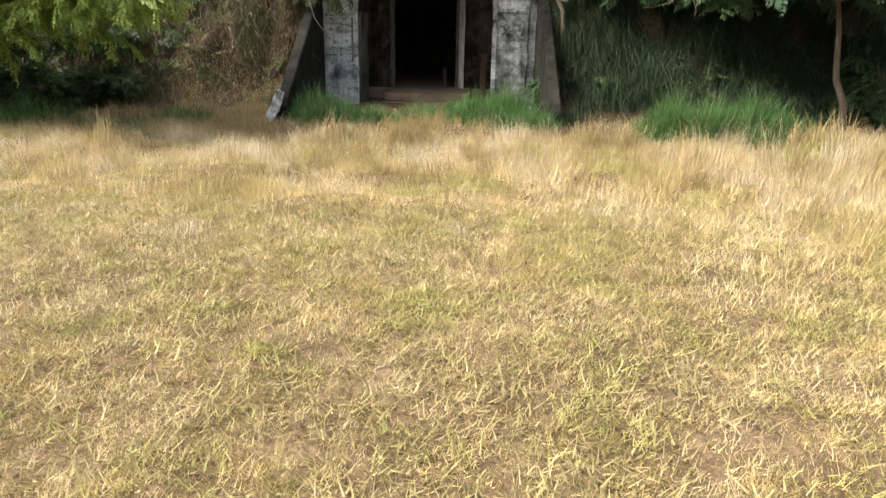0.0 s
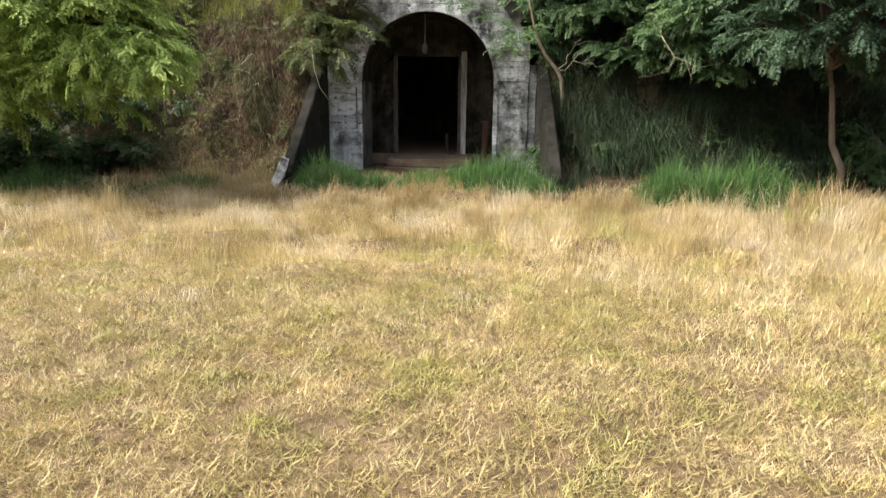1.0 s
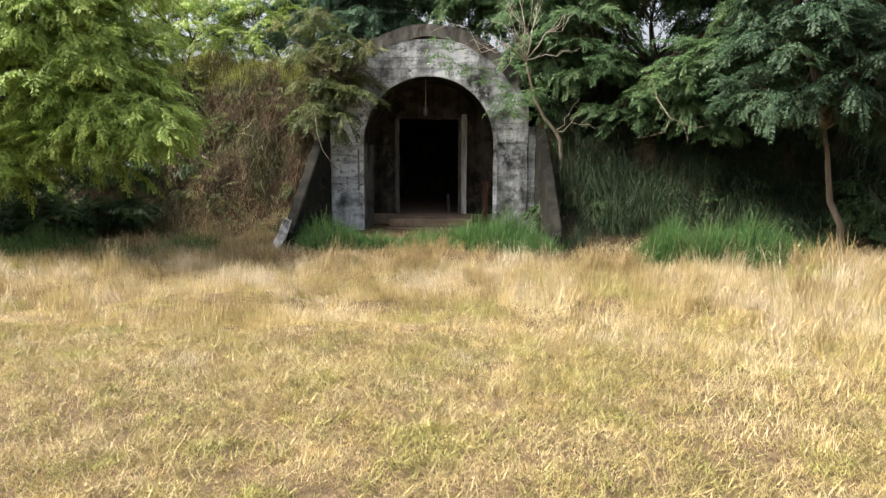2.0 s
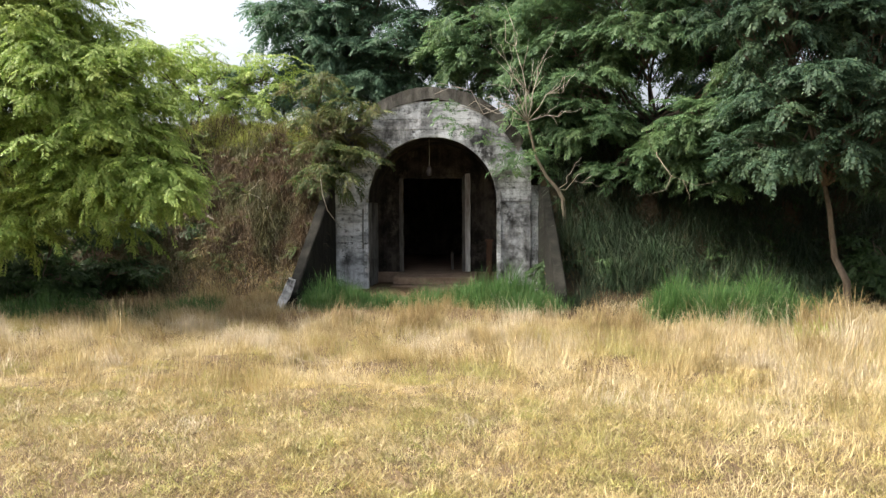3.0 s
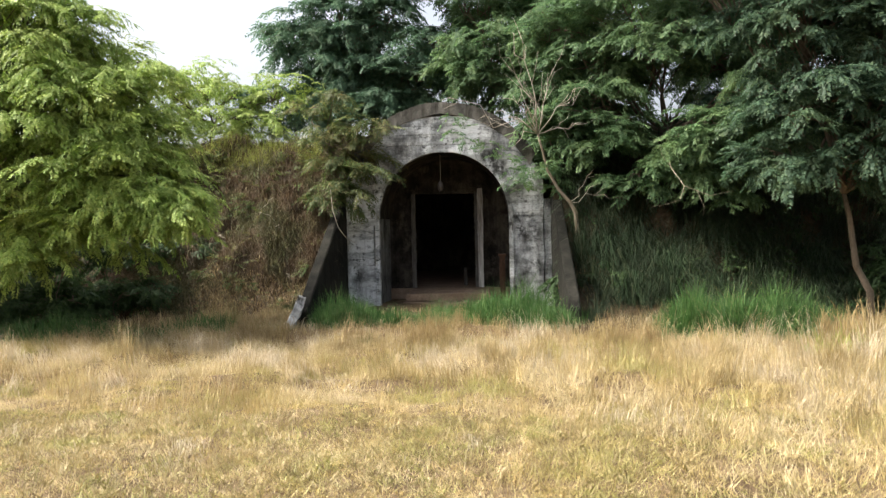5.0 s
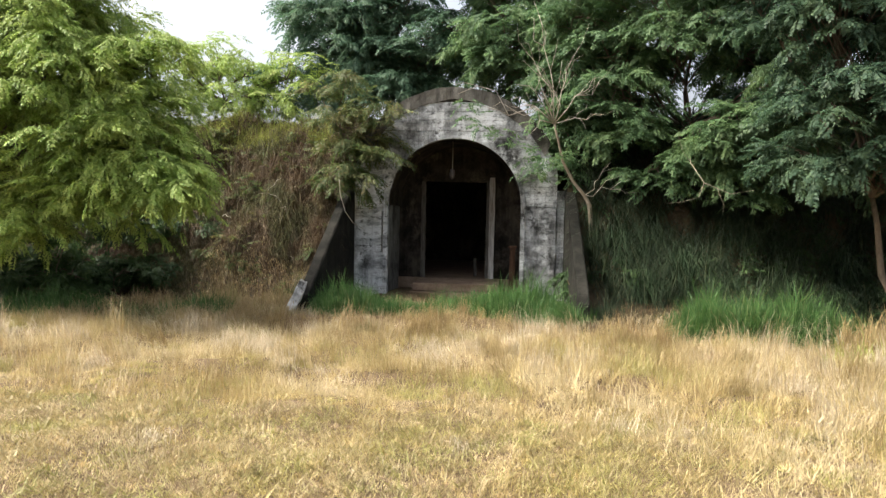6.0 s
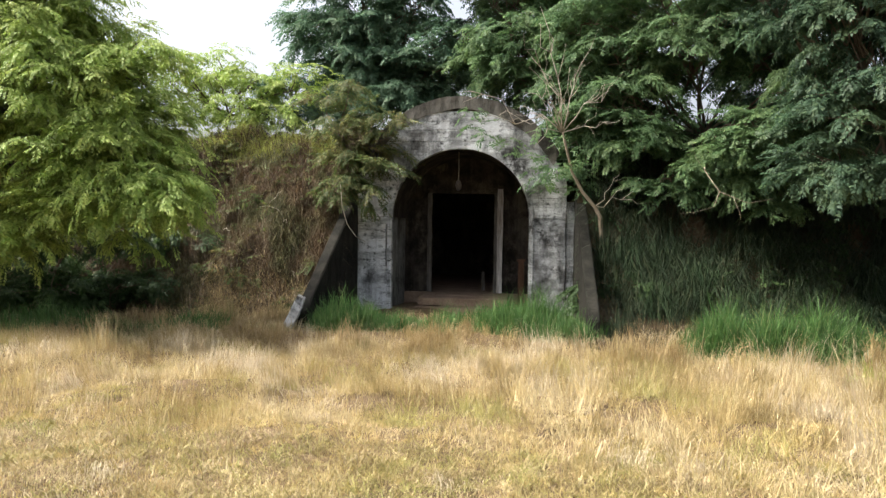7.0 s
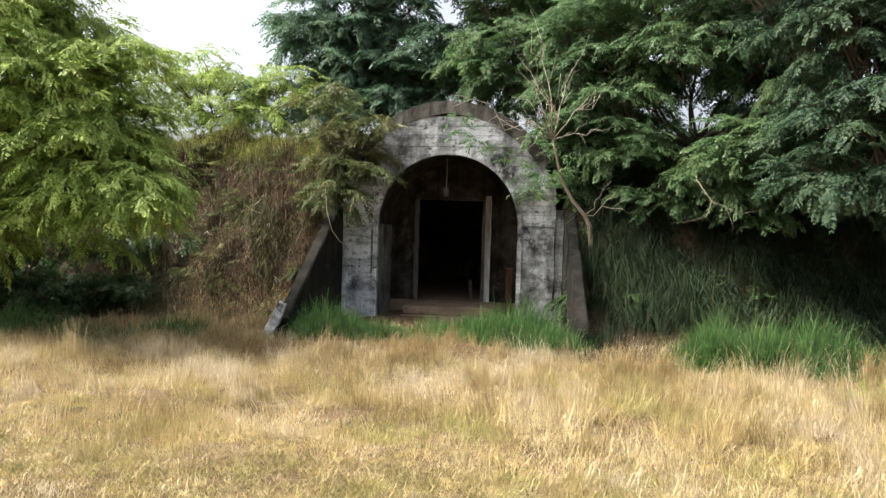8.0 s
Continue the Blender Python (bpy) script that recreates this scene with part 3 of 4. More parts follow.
def tree(name, label, seed, foot, fork, lobes, leaf, per_tuft=26, tuft=(0.3, 0.55), trunk_r=0.11, template=None, twigs=0.5, group="", stems=1, sway=0.18):
    """lobes: (x, y, z, rx, ry, rz, tufts): rounded masses that together make an uneven crown."""
    rng = np.random.RandomState(seed)
    template = template or FROND
    root = thing(name, label, "tree", group, at=foot)
    o = np.array(foot)
    bm = bmesh.new()
    for s in range(stems):
        shift = rng.normal(0, 0.12, 3) * (s > 0) * np.array([1, 1, 0])
        lean = rng.normal(0, 0.35, 3) * (s > 0) * np.array([1, 1, 0])
        pts = bend(rng, shift, np.array(fork) - o + lean, 5, sway)
        tube(bm, pts, [trunk_r * (1.15 - 0.5 * k / 5) * (1 if s == 0 else 0.65) for k in range(6)], 8)
    part("trunk", bm, M_BARK, root)
    vs, ts, base = [], [], 0
    for x, y, z, rx, ry, rz, tufts in lobes:
        centre = np.array((x, y, z)) - o
        bm = bmesh.new()
        limb = bend(rng, np.array(fork) - o, centre, 5, 0.2)
        tube(bm, limb, [trunk_r * (0.55 - 0.085 * k) for k in range(6)], 6)
        tufts = max(4, int(0.7 * tufts))
        d = rng.normal(size=(tufts, 3))
        d /= np.linalg.norm(d, axis=1, keepdims=True)
        p = centre + d * (rng.rand(tufts, 1) ** 0.4) * np.array([rx, ry, rz]) * rng.uniform(0.85, 1.15, (tufts, 1))
        for q in p[: int(tufts * twigs)]:
            start = np.array(limb[rng.randint(2, 6)])
            tube(bm, bend(rng, start, q, 3, 0.22), [0.02, 0.014, 0.009, 0.004], 4)
        part("limb", bm, M_BARK, root)
        v, t = sprays(rng, p, centre, 1.35 * rng.uniform(*tuft, tufts), 5, max(5, int(per_tuft * 0.36)), template)
        vs.append(v)
        ts.append(t + base)
        base += len(v)
    part("crown", tri_mesh("crown", np.concatenate(vs), np.concatenate(ts)), leaf, root)
    return root


def lobes(rows, spread, tufts, depth=1.0):
    """Crown masses of one size, each a little different."""
    r = np.random.RandomState(len(rows) + int(10 * spread))
    return [(x, y, z, spread * r.uniform(0.85, 1.25), spread * depth * r.uniform(0.85, 1.15), spread * r.uniform(0.6, 0.9), int(tufts * r.uniform(0.85, 1.15))) for x, y, z in rows]


# the lobes at x -11.6 and -12.8 are unseen, added to shade the lower crown
left_tree = tree("leaning_tree", "light green feathery-leaved tree spreading low over the field edge", 1, (-10.2, 12.9, -0.4), (-9.6, 12.4, 2.2),
     lobes([(-8.7, 11.6, 5.1), (-7.6, 11.5, 4.7), (-8.5, 11.0, 3.7), (-7.0, 11.2, 3.5), (-9.8, 11.6, 3.2), (-10.2, 12.2, 5.0), (-8.8, 12.2, 6.3), (-10.6, 12.4, 6.4), (-11.6, 12.3, 4.6), (-12.8, 12.5, 3.2)], 1.15, 56)
     + lobes([(-5.9, 11.7, 3.8), (-6.75, 11.8, 4.5), (-5.75, 11.5, 3.1), (-6.3, 11.1, 2.7), (-7.6, 10.9, 2.5), (-8.9, 11.0, 2.3), (-6.9, 11.3, 1.9), (-8.0, 11.6, 1.7), (-5.6, 11.2, 2.4), (-9.2, 11.8, 1.5)], 0.72, 30)
     + lobes([(-5.2, 11.3, 2.3), (-4.95, 11.4, 1.95), (-5.4, 11.0, 1.8), (-5.9, 11.0, 1.6), (-5.5, 11.8, 4.1), (-5.5, 11.6, 2.9), (-6.9, 11.9, 5.2), (-6.9, 10.9, 1.4), (-7.8, 10.8, 1.5), (-6.2, 11.9, 3.4), (-6.6, 11.9, 3.1), (-6.0, 11.5, 2.2), (-7.2, 12.0, 2.6), (-8.6, 12.2, 2.8), (-7.5, 11.7, 5.7)], 0.5, 15),
     M_LEAF_LIGHT, 33, template=FROND_FINE)
tree("young_tree", "pale green feathery young tree on the bank top", 2, (-7.4, 18.6, 3.4), (-7.2, 18.4, 4.3),
     lobes([(-8.8, 18.2, 5.5), (-7.4, 18.3, 5.5), (-6.5, 18.6, 5.4), (-5.4, 18.7, 5.1), (-10.4, 18.4, 5.5), (-7.0, 18.3, 4.5), (-6.1, 18.4, 4.4), (-8.3, 18.3, 4.6)], 0.66, 17), M_LEAF_LIGHT, 21, trunk_r=0.05, group="trees on the bank")
tree("young_tree", "grey-green feathery young tree on the bank top", 12, (-5.3, 19.6, 3.5), (-5.3, 19.5, 4.4),
     lobes([(-6.0, 19.6, 5.2), (-5.0, 19.5, 5.3), (-4.2, 19.4, 4.8), (-5.0, 19.4, 4.4), (-3.4, 19.2, 4.9), (-2.6, 19.0, 5.0)], 0.6, 18), M_LEAF_BACK, 20, trunk_r=0.05, group="trees on the bank")
tree("young_tree", "leafy young tree close behind the bunker roof", 13, (1.2, 18.4, 3.6), (1.3, 18.3, 4.3),
     lobes([(0.9, 18.2, 5.0), (1.9, 18.0, 4.6), (2.6, 17.6, 4.2), (1.6, 17.6, 3.9), (2.2, 17.2, 3.4), (0.2, 18.4, 5.2), (2.8, 17.4, 5.2)], 0.65, 22), M_LEAF_DARK, 26, trunk_r=0.05, group="trees on the bank")
tree("bank_tree", "dark blue-green feathery tree standing behind the bunker", 3, (-3.2, 20.5, 3.5), (-3.3, 20.3, 5.2),
     lobes([(-5.2, 20.2, 7.1), (-3.9, 20.2, 7.4), (-2.6, 20.6, 7.9), (-3.6, 20.0, 6.0), (-2.3, 20.0, 6.1), (-1.2, 20.4, 6.9), (-4.6, 20.8, 8.7), (-2.6, 20.8, 9.3), (-4.4, 20.2, 6.2), (-3.0, 19.8, 5.2), (-1.9, 19.8, 5.4)], 1.1, 42),
     M_LEAF_BACK, 23, template=FROND_BIG, trunk_r=0.1, group="trees on the bank")
tree("bank_tree", "dark feathery tree rising over the bunker roof", 4, (0.2, 19.6, 3.6), (0.2, 19.4, 5.0),
     lobes([(0.2, 19.4, 7.4), (1.4, 18.8, 6.4), (-0.4, 18.9, 8.6), (2.6, 18.4, 6.8), (1.6, 18.6, 8.2), (3.0, 18.2, 5.2), (0.3, 18.4, 6.0)], 1.2, 46),
     M_LEAF_DARK, 23, template=FROND_BIG, trunk_r=0.08, group="trees on the bank", stems=2)
portal_tree = tree("shade_tree", "dark green feathery tree arching over the wing wall", 5, (4.5, 17.0, float(bank_z(4.5, 17.0)) - 0.1), (4.2, 16.8, 3.5),
     lobes([(2.4, 16.4, 5.0), (3.8, 16.0, 5.5), (5.2, 16.2, 5.0), (3.1, 16.2, 6.5), (4.6, 16.0, 6.8), (2.4, 15.9, 3.9), (5.7, 15.6, 3.5), (1.9, 16.8, 6.0)], 1.0, 48)
     + lobes([(1.9, 16.6, 3.9), (2.9, 15.8, 3.2), (4.2, 15.3, 2.75), (1.45, 16.4, 4.7), (3.3, 15.4, 2.5), (5.0, 15.0, 2.4), (4.2, 14.8, 2.95), (4.9, 14.6, 3.4), (5.5, 14.5, 4.3), (6.2, 15.0, 3.6)], 0.6, 24), M_LEAF_DARK, 22, (0.22, 0.42), trunk_r=0.07, group="trees beside the bunker")
# last four of the large lobes are out of view, added overhead to block sun
tree("shade_tree", "dark green feathery tree with a pale slanting trunk", 6, (6.75, 13.0, -0.35), (6.3, 13.0, 1.9),
     lobes([(5.5, 12.8, 3.6), (6.8, 12.6, 3.5), (8.1, 12.6, 3.4), (5.6, 13.0, 4.9), (6.9, 12.8, 4.8), (8.2, 12.8, 4.7), (6.2, 13.2, 6.1), (7.6, 13.2, 6.1), (9.4, 12.8, 4.0), (9.0, 13.2, 5.8), (4.3, 13.2, 6.9), (5.1, 13.0, 7.8), (3.5, 13.4, 7.7), (6.4, 13.2, 8.4)], 0.98, 62)
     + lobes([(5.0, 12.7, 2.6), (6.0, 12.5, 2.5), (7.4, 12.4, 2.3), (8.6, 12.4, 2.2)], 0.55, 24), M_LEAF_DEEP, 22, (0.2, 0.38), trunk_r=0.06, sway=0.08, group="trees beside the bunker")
tree("bank_tree", "dark feathery tree on the far bank", 7, (7.0, 18.0, 3.2), (7.0, 17.8, 4.4),
     lobes([(4.8, 17.6, 6.2), (6.2, 17.6, 6.2), (8.0, 17.6, 5.6), (7.2, 18.0, 7.6), (9.8, 17.4, 4.8), (11.4, 17.2, 5.4), (5.6, 17.8, 7.8), (9.6, 17.8, 7.2), (6.0, 16.8, 4.3), (8.4, 16.6, 3.9)], 1.25, 40),
     M_LEAF_BACK, 22, template=FROND_BIG, group="trees on the bank")

# shrub with browned leaves that hangs over the portal's edge
tree("hanging_shrub", "yellowing feathery shrub hanging over the portal", 8, (-3.75, 16.7, 2.6), (-3.6, 16.3, 3.3),
     lobes([(-4.1, 16.4, 4.3), (-3.4, 16.2, 4.5), (-2.9, 15.9, 3.9), (-3.8, 15.9, 3.6), (-3.2, 15.6, 3.1), (-2.75, 15.4, 2.65), (-3.4, 15.3, 2.35), (-2.6, 15.7, 3.3), (-2.35, 15.6, 2.95), (-2.9, 15.35, 2.3), (-2.45, 15.65, 3.75), (-2.95, 15.5, 2.8)], 0.36, 8), M_LEAF_WARM, 20, (0.16, 0.3), 0.045, template=FROND_FINE)
for seed, (x, y) in ((45, (-7.5, 14.5)), (46, (-6.6, 14.9)), (41, (-8.2, 13.1)), (42, (-7.4, 13.7)), (43, (-9.4, 13.0)), (61, (-8.8, 13.6)), (64, (-10.2, 13.6)), (67, (8.0, 13.9)), (70, (2.3, 14.9)), (40, (2.5, 15.3))):
    tree("undergrowth_bush", "dark leafy undergrowth bush at the foot of the bank", seed, (x, y, -0.35), (x, y, 0.1),
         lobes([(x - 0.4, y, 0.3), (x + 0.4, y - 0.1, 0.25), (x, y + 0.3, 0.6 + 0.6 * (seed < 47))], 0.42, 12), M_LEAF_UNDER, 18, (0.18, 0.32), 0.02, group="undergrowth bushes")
# leaves trailing over the portal's other shoulder
tree("trailing_shrub", "sparse dark leafy shrub trailing over the portal shoulder", 9, (1.95, 16.6, 2.3), (1.8, 16.3, 2.9),
     lobes([(1.5, 16.1, 3.3), (1.2, 15.8, 2.7), (1.75, 16.0, 2.5), (1.9, 15.8, 1.9)], 0.32, 8), M_LEAF_DARK, 15, (0.15, 0.28), 0.03)

# bare sapling rooted in the bank beside the portal
rng = np.random.RandomState(21)
o = np.array((1.98, 15.1, float(bank_z(1.98, 15.1)) - 0.05))
sapling = thing("bare_sapling", "thin crooked sapling with pale mostly bare branches rooted in the bank", "sapling", at=tuple(o))
stem = [tuple(o), (1.975, 15.1, 1.2), (1.93, 15.1, 1.72), (1.82, 15.1, 1.93), (1.58, 15.1, 2.21), (1.37, 15.1, 2.6), (1.24, 15.05, 3.1), (1.17, 15.0, 3.36)]
bm = bmesh.new()
tube(bm, [tuple(np.array(p) - o) for p in stem], [0.046, 0.042, 0.044, 0.036, 0.032, 0.028, 0.024, 0.022], 8)
part("stem", bm, M_STEM, sapling)
FORK, CROOK = stem[-1], stem[3]
for start, tip, thick, shoots in ((FORK, (-0.75, 14.6, 3.88), 0.016, 4), (FORK, (0.1, 14.7, 3.5), 0.012, 4), (FORK, (0.55, 14.8, 4.75), 0.017, 8), (FORK, (0.95, 14.9, 5.0), 0.015, 8), (FORK, (1.5, 14.9, 4.7), 0.016, 8),
                                  (FORK, (1.95, 15.0, 4.3), 0.013, 6), (FORK, (2.1, 14.9, 3.5), 0.014, 5), (FORK, (0.65, 14.6, 4.1), 0.012, 5), (CROOK, (2.3, 14.9, 2.45), 0.009, 1), (CROOK, (2.7, 14.8, 2.25), 0.009, 2)):
    bm = bmesh.new()
    pts = bend(rng, np.array(start) - o, np.array(tip) - o, 5, 0.3)
    tube(bm, pts, [thick * (1.0 - 0.15 * k) for k in range(6)], 6)
    branch = part("branch", bm, M_TWIG, sapling)
    way = np.array(pts[5]) - np.array(pts[0])
    for _ in range(shoots):
        k = rng.randint(1, 5)
        bm = bmesh.new()
        tube(bm, bend(rng, pts[k], np.array(pts[k]) + 0.38 * way + rng.normal(0, 0.2, 3), 3, 0.25), [0.008, 0.007, 0.005, 0.003], 4)
        part("twig", bm, M_TWIG, branch)
v, t = fronds(rng, np.array([(-0.5, 14.5, 3.45), (-0.2, 14.5, 3.25), (0.1, 14.6, 3.1), (0.45, 14.6, 2.85), (0.6, 14.6, 2.6), (-0.55, 14.6, 3.7), (1.1, 14.8, 2.7), (0.9, 14.7, 2.4), (0.75, 14.7, 3.3)]) - o,
              np.array([0.2, 0.2, 0.22, 0.3, 0.22, 0.16, 0.3, 0.25, 0.2]), 9, template=FROND)
part("leaves", tri_mesh("leaves", v, t), M_LEAF_DARK, sapling)

# ---- grass ----
def blades(name, rng, root, height, width, lean, material, droop=0.0, heading=None, sliver=False):
    """Curved tapering blades, two joints each; slivers are short and straight."""
    n = len(root)
    a = rng.uniform(0, 2 * math.pi, n) if heading is None else heading
    d = np.stack([np.cos(a), np.sin(a), 0 * a], 1)
    b = rng.uniform(0, 2 * math.pi, n)
    side = np.stack([np.cos(b), np.sin(b), 0 * b], 1) * (width / 2)[:, None]
    h = height[:, None]
    up = np.array([0, 0, 1.0])
    l = lean[:, None]
    rise = np.sqrt(np.clip(1 - l * l, 0.05, 1))
    mid = root + d * h * l * 0.32 + up * h * 0.58 * rise
    tip = root + d * h * l + up * h * (rise - droop * l)
    if sliver:
        return part(name, tri_mesh(name, np.stack([root - side, root + side, tip], 1).reshape(-1, 3), np.arange(3 * n).reshape(-1, 3)), material)
    v = np.stack([root - side, root + side, mid - side * 0.8, mid + side * 0.8, tip], 1)
    f = np.array([(0, 1, 3), (0, 3, 2), (2, 3, 4)])[None] + (np.arange(n) * 5)[:, None, None]
    return part(name, tri_mesh(name, v.reshape(-1, 3), f.reshape(-1, 3)), material)


def scatter(rng, n, x0, x1, y0, y1, weight=None):
    x, y = rng.uniform(x0, x1, n), rng.uniform(y0, y1, n)
    if weight is not None:
        k = rng.rand(n) < weight(x, y)
        x, y = x[k], y[k]
    return x, y


def field_height(x, y):
    tall = ramp(y + 0.35 * np.clip(x, -4, 4) + 2.0 * (vnoise(x, y, 1.6, 31) - 0.5), 4.4, 8.4)
    return (0.06 + 0.25 * tall * (0.35 + 0.95 * vnoise(x, y, 0.55, 32))) * (0.7 + 0.6 * vnoise(x, y, 0.22, 33))


def tufted(rng, tufts, per, x0, x1, y0, y1, spread, keep=None, turn=1.3):
    """Roots gathered in tufts; also a heading and a size for each tuft."""
    cx, cy = rng.uniform(x0, x1, tufts), rng.uniform(y0, y1, tufts)
    if keep is not None:
        k = rng.rand(tufts) < keep(cx, cy)
        cx, cy = cx[k], cy[k]
    n = len(cx)
    wide = np.repeat(rng.uniform(0.6, 1.5, n), per) * spread
    x = np.repeat(cx, per) + rng.normal(0, 1, n * per) * wide
    y = np.repeat(cy, per) + rng.normal(0, 1, n * per) * wide
    heading = np.repeat(rng.normal(-math.pi / 2, turn, n), per) + rng.normal(0, 0.3 + 0.12 * turn, n * per)
    size = np.repeat(rng.uniform(0.4, 1.6, n), per)
    k = (np.abs(x - AXIS) > 2.3) | (y > 17.0) | (y < 12.5)
    return x[k], y[k], heading[k], size[k]


rng = np.random.RandomState(40)
in_view = lambda x, y: (np.abs(x + 0.35) < 1.4 + 0.82 * y) * (0.06 + 0.94 * ramp(vnoise(x, y, 0.16, 34) + 0.6 * vnoise(x, y, 0.6, 35), 0.55, 1.05))
x, y = scatter(rng, 380000, -10.5, 9.5, 1.2, 10.9, in_view)
h = field_height(x, y) * rng.uniform(0.5, 1.25, len(x))
grass = blades("dry_grass", rng, np.stack([x, y, ground_z(x, y) - 0.01], 1), h, rng.uniform(0.004, 0.0095, len(x)), rng.uniform(0.2, 0.98, len(x)), M_FIELD, 0.25, sliver=True)
tagged(grass, "short parched straw-coloured field grass with olive patches", "grass", kind="stuff")

x, y = scatter(rng, 170000, -5.5, 5.5, 1.3, 6.2, lambda x, y: (np.abs(x + 0.2) < 1.0 + 0.78 * y) * (0.15 + 0.85 * ramp(vnoise(x, y, 0.12, 45) + 0.6 * vnoise(x, y, 0.7, 46), 0.45, 1.1)))
n = len(x)
mat = blades("matted_grass", rng, np.stack([x, y, ground_z(x, y) + rng.uniform(-0.01, 0.03, n)], 1), rng.uniform(0.035, 0.11, n), rng.uniform(0.004, 0.0105, n), rng.uniform(0.6, 0.995, n), M_MAT, 0.1, sliver=True)
tagged(mat, "flattened tangle of mown dry grass stalks on the soil", "grass", kind="stuff")

x, y = scatter(rng, 150000, -15, 14, -8, 12, lambda x, y: (np.abs(x + 0.35) > 1.2 + 0.8 * np.clip(y, 0, 20)) | (y < 1.3))
wide_grass = blades("outer_field_grass", rng, np.stack([x, y, ground_z(x, y) - 0.01], 1), 0.8 * field_height(x, y) * rng.uniform(0.6, 1.3, len(x)) + 0.05, rng.uniform(0.008, 0.018, len(x)), rng.uniform(0.3, 0.98, len(x)), M_FIELD, 0.25, sliver=True)
tagged(wide_grass, "dry straw-coloured grass of the wider field", "grass", kind="stuff")

x, y, way, size = tufted(rng, 29000, 18, -6.5, 6.0, 1.2, 7.4, 0.034, lambda x, y: (np.abs(x + 0.2) < 1.2 + 0.8 * y) * ramp(vnoise(x, y, 0.8, 47) + 0.6 * vnoise(x, y, 0.22, 48), 0.3, 0.9), 6.0)
n = len(x)
stubble = blades("grass_stubble", rng, np.stack([x, y, ground_z(x, y) - 0.005], 1), rng.uniform(0.02, 0.055, n) * size, rng.uniform(0.0026, 0.006, n), rng.uniform(0.35, 0.98, n), M_STUBBLE, 0.1, way, sliver=True)
tagged(stubble, "small yellow-green tufts of mown grass in the straw", "grass", kind="stuff")

sight = lambda x, y: (np.abs(x + 0.4) < 1.6 + 0.8 * y) * ramp(vnoise(x, y, 0.7, 36) + 0.11 * (y - 6.9) + 0.04 * np.clip(x, 0, 5), 0.1, 0.75)
x, y, way, size = tufted(rng, 4300, 34, -10.0, 9.5, 4.6, 12.4, 0.07, sight)
n = len(x)
h = (0.13 + 0.17 * ramp(y, 5.0, 8.5)) * size * rng.uniform(0.6, 1.3, n) * (0.25 + 1.35 * vnoise(x, y, 0.6, 37)) * (0.85 + 0.3 * ramp(np.abs(x + 0.5), 1.5, 4)) * (1 - 0.45 * ramp(-x, 3.0, 4.5) * ramp(y, 8.6, 10.2))
tall = blades("tall_dry_grass", rng, np.stack([x, y, ground_z(x, y) - 0.02], 1), h, rng.uniform(0.003, 0.0065, n), np.clip(1.25 - 0.5 * size + rng.uniform(-0.3, 0.2, n), 0.15, 0.98), M_TALL, 0.45, way)
tagged(tall, "tall bleached dry grass along the shaded field edge", "grass", kind="stuff")


def clump(name, label, seed, centre, rx, ry, n, height, material, width=(0.007, 0.015)):
    rng = np.random.RandomState(seed)
    a, r = rng.uniform(0, 2 * math.pi, n), np.sqrt(rng.rand(n))
    x, y = centre[0] + rx * r * np.cos(a), centre[1] + ry * r * np.sin(a)
    z = np.maximum(ground_z(x, y), np.where(np.abs(x - AXIS) < 2.3, -9, bank_z(x, y)))
    h = height * rng.uniform(0.4, 1.3, n) * (0.5 + 0.8 * vnoise(x, y, 0.3, seed)) * (1.1 - 0.5 * r)
    ob = blades(name, rng, np.stack([x, y, z - 0.02], 1), h, rng.uniform(*width, n), rng.uniform(0.1, 0.95, n), material, 0.5)
    return tagged(ob, label, "grass clump", name.replace("_", " ") + "s", "stuff")


clump("green_grass_clump", "lush green grass clump at the foot of the pale pier", 51, (-2.55, 13.0), 0.65, 0.8, 6500, 0.72, M_GREEN)
clump("green_grass_clump", "low green grass between the pier and the steps", 57, (-1.75, 12.9), 0.55, 0.8, 3600, 0.5, M_GREEN)
clump("green_grass_clump", "lush green grass clump before the entrance steps", 52, (0.7, 13.0), 1.15, 1.0, 10000, 0.7, M_GREEN)
clump("green_grass_clump", "thin green grass before the steps", 53, (-0.75, 13.2), 0.8, 0.95, 4600, 0.44, M_GREEN)
clump("green_grass_clump", "rank green grass clump among dry grass", 54, (3.5, 11.5), 0.8, 0.5, 6200, 0.98, M_GREEN)
clump("green_grass_clump", "rank green grass clump among dry grass", 58, (4.6, 11.3), 0.85, 0.45, 4800, 0.88, M_GREEN)
clump("green_grass_clump", "low green weeds under the leaning tree", 55, (-7.6, 12.0), 2.2, 0.7, 6500, 0.45, M_GREEN)
clump("green_grass_clump", "low green weeds below the bank", 59, (-5.0, 12.2), 0.7, 0.6, 2200, 0.45, M_GREEN)
clump("rank_grass_clump", "low rank grass beside the wing wall, coloured dark for shade", 91, (2.0, 12.9), 0.35, 0.35, 900, 0.6, M_DARKGRASS)
clump("golden_grass_clump", "tall golden dry grass clump at the field edge", 56, (5.5, 10.6), 0.7, 0.5, 2600, 0.85, M_GOLD)
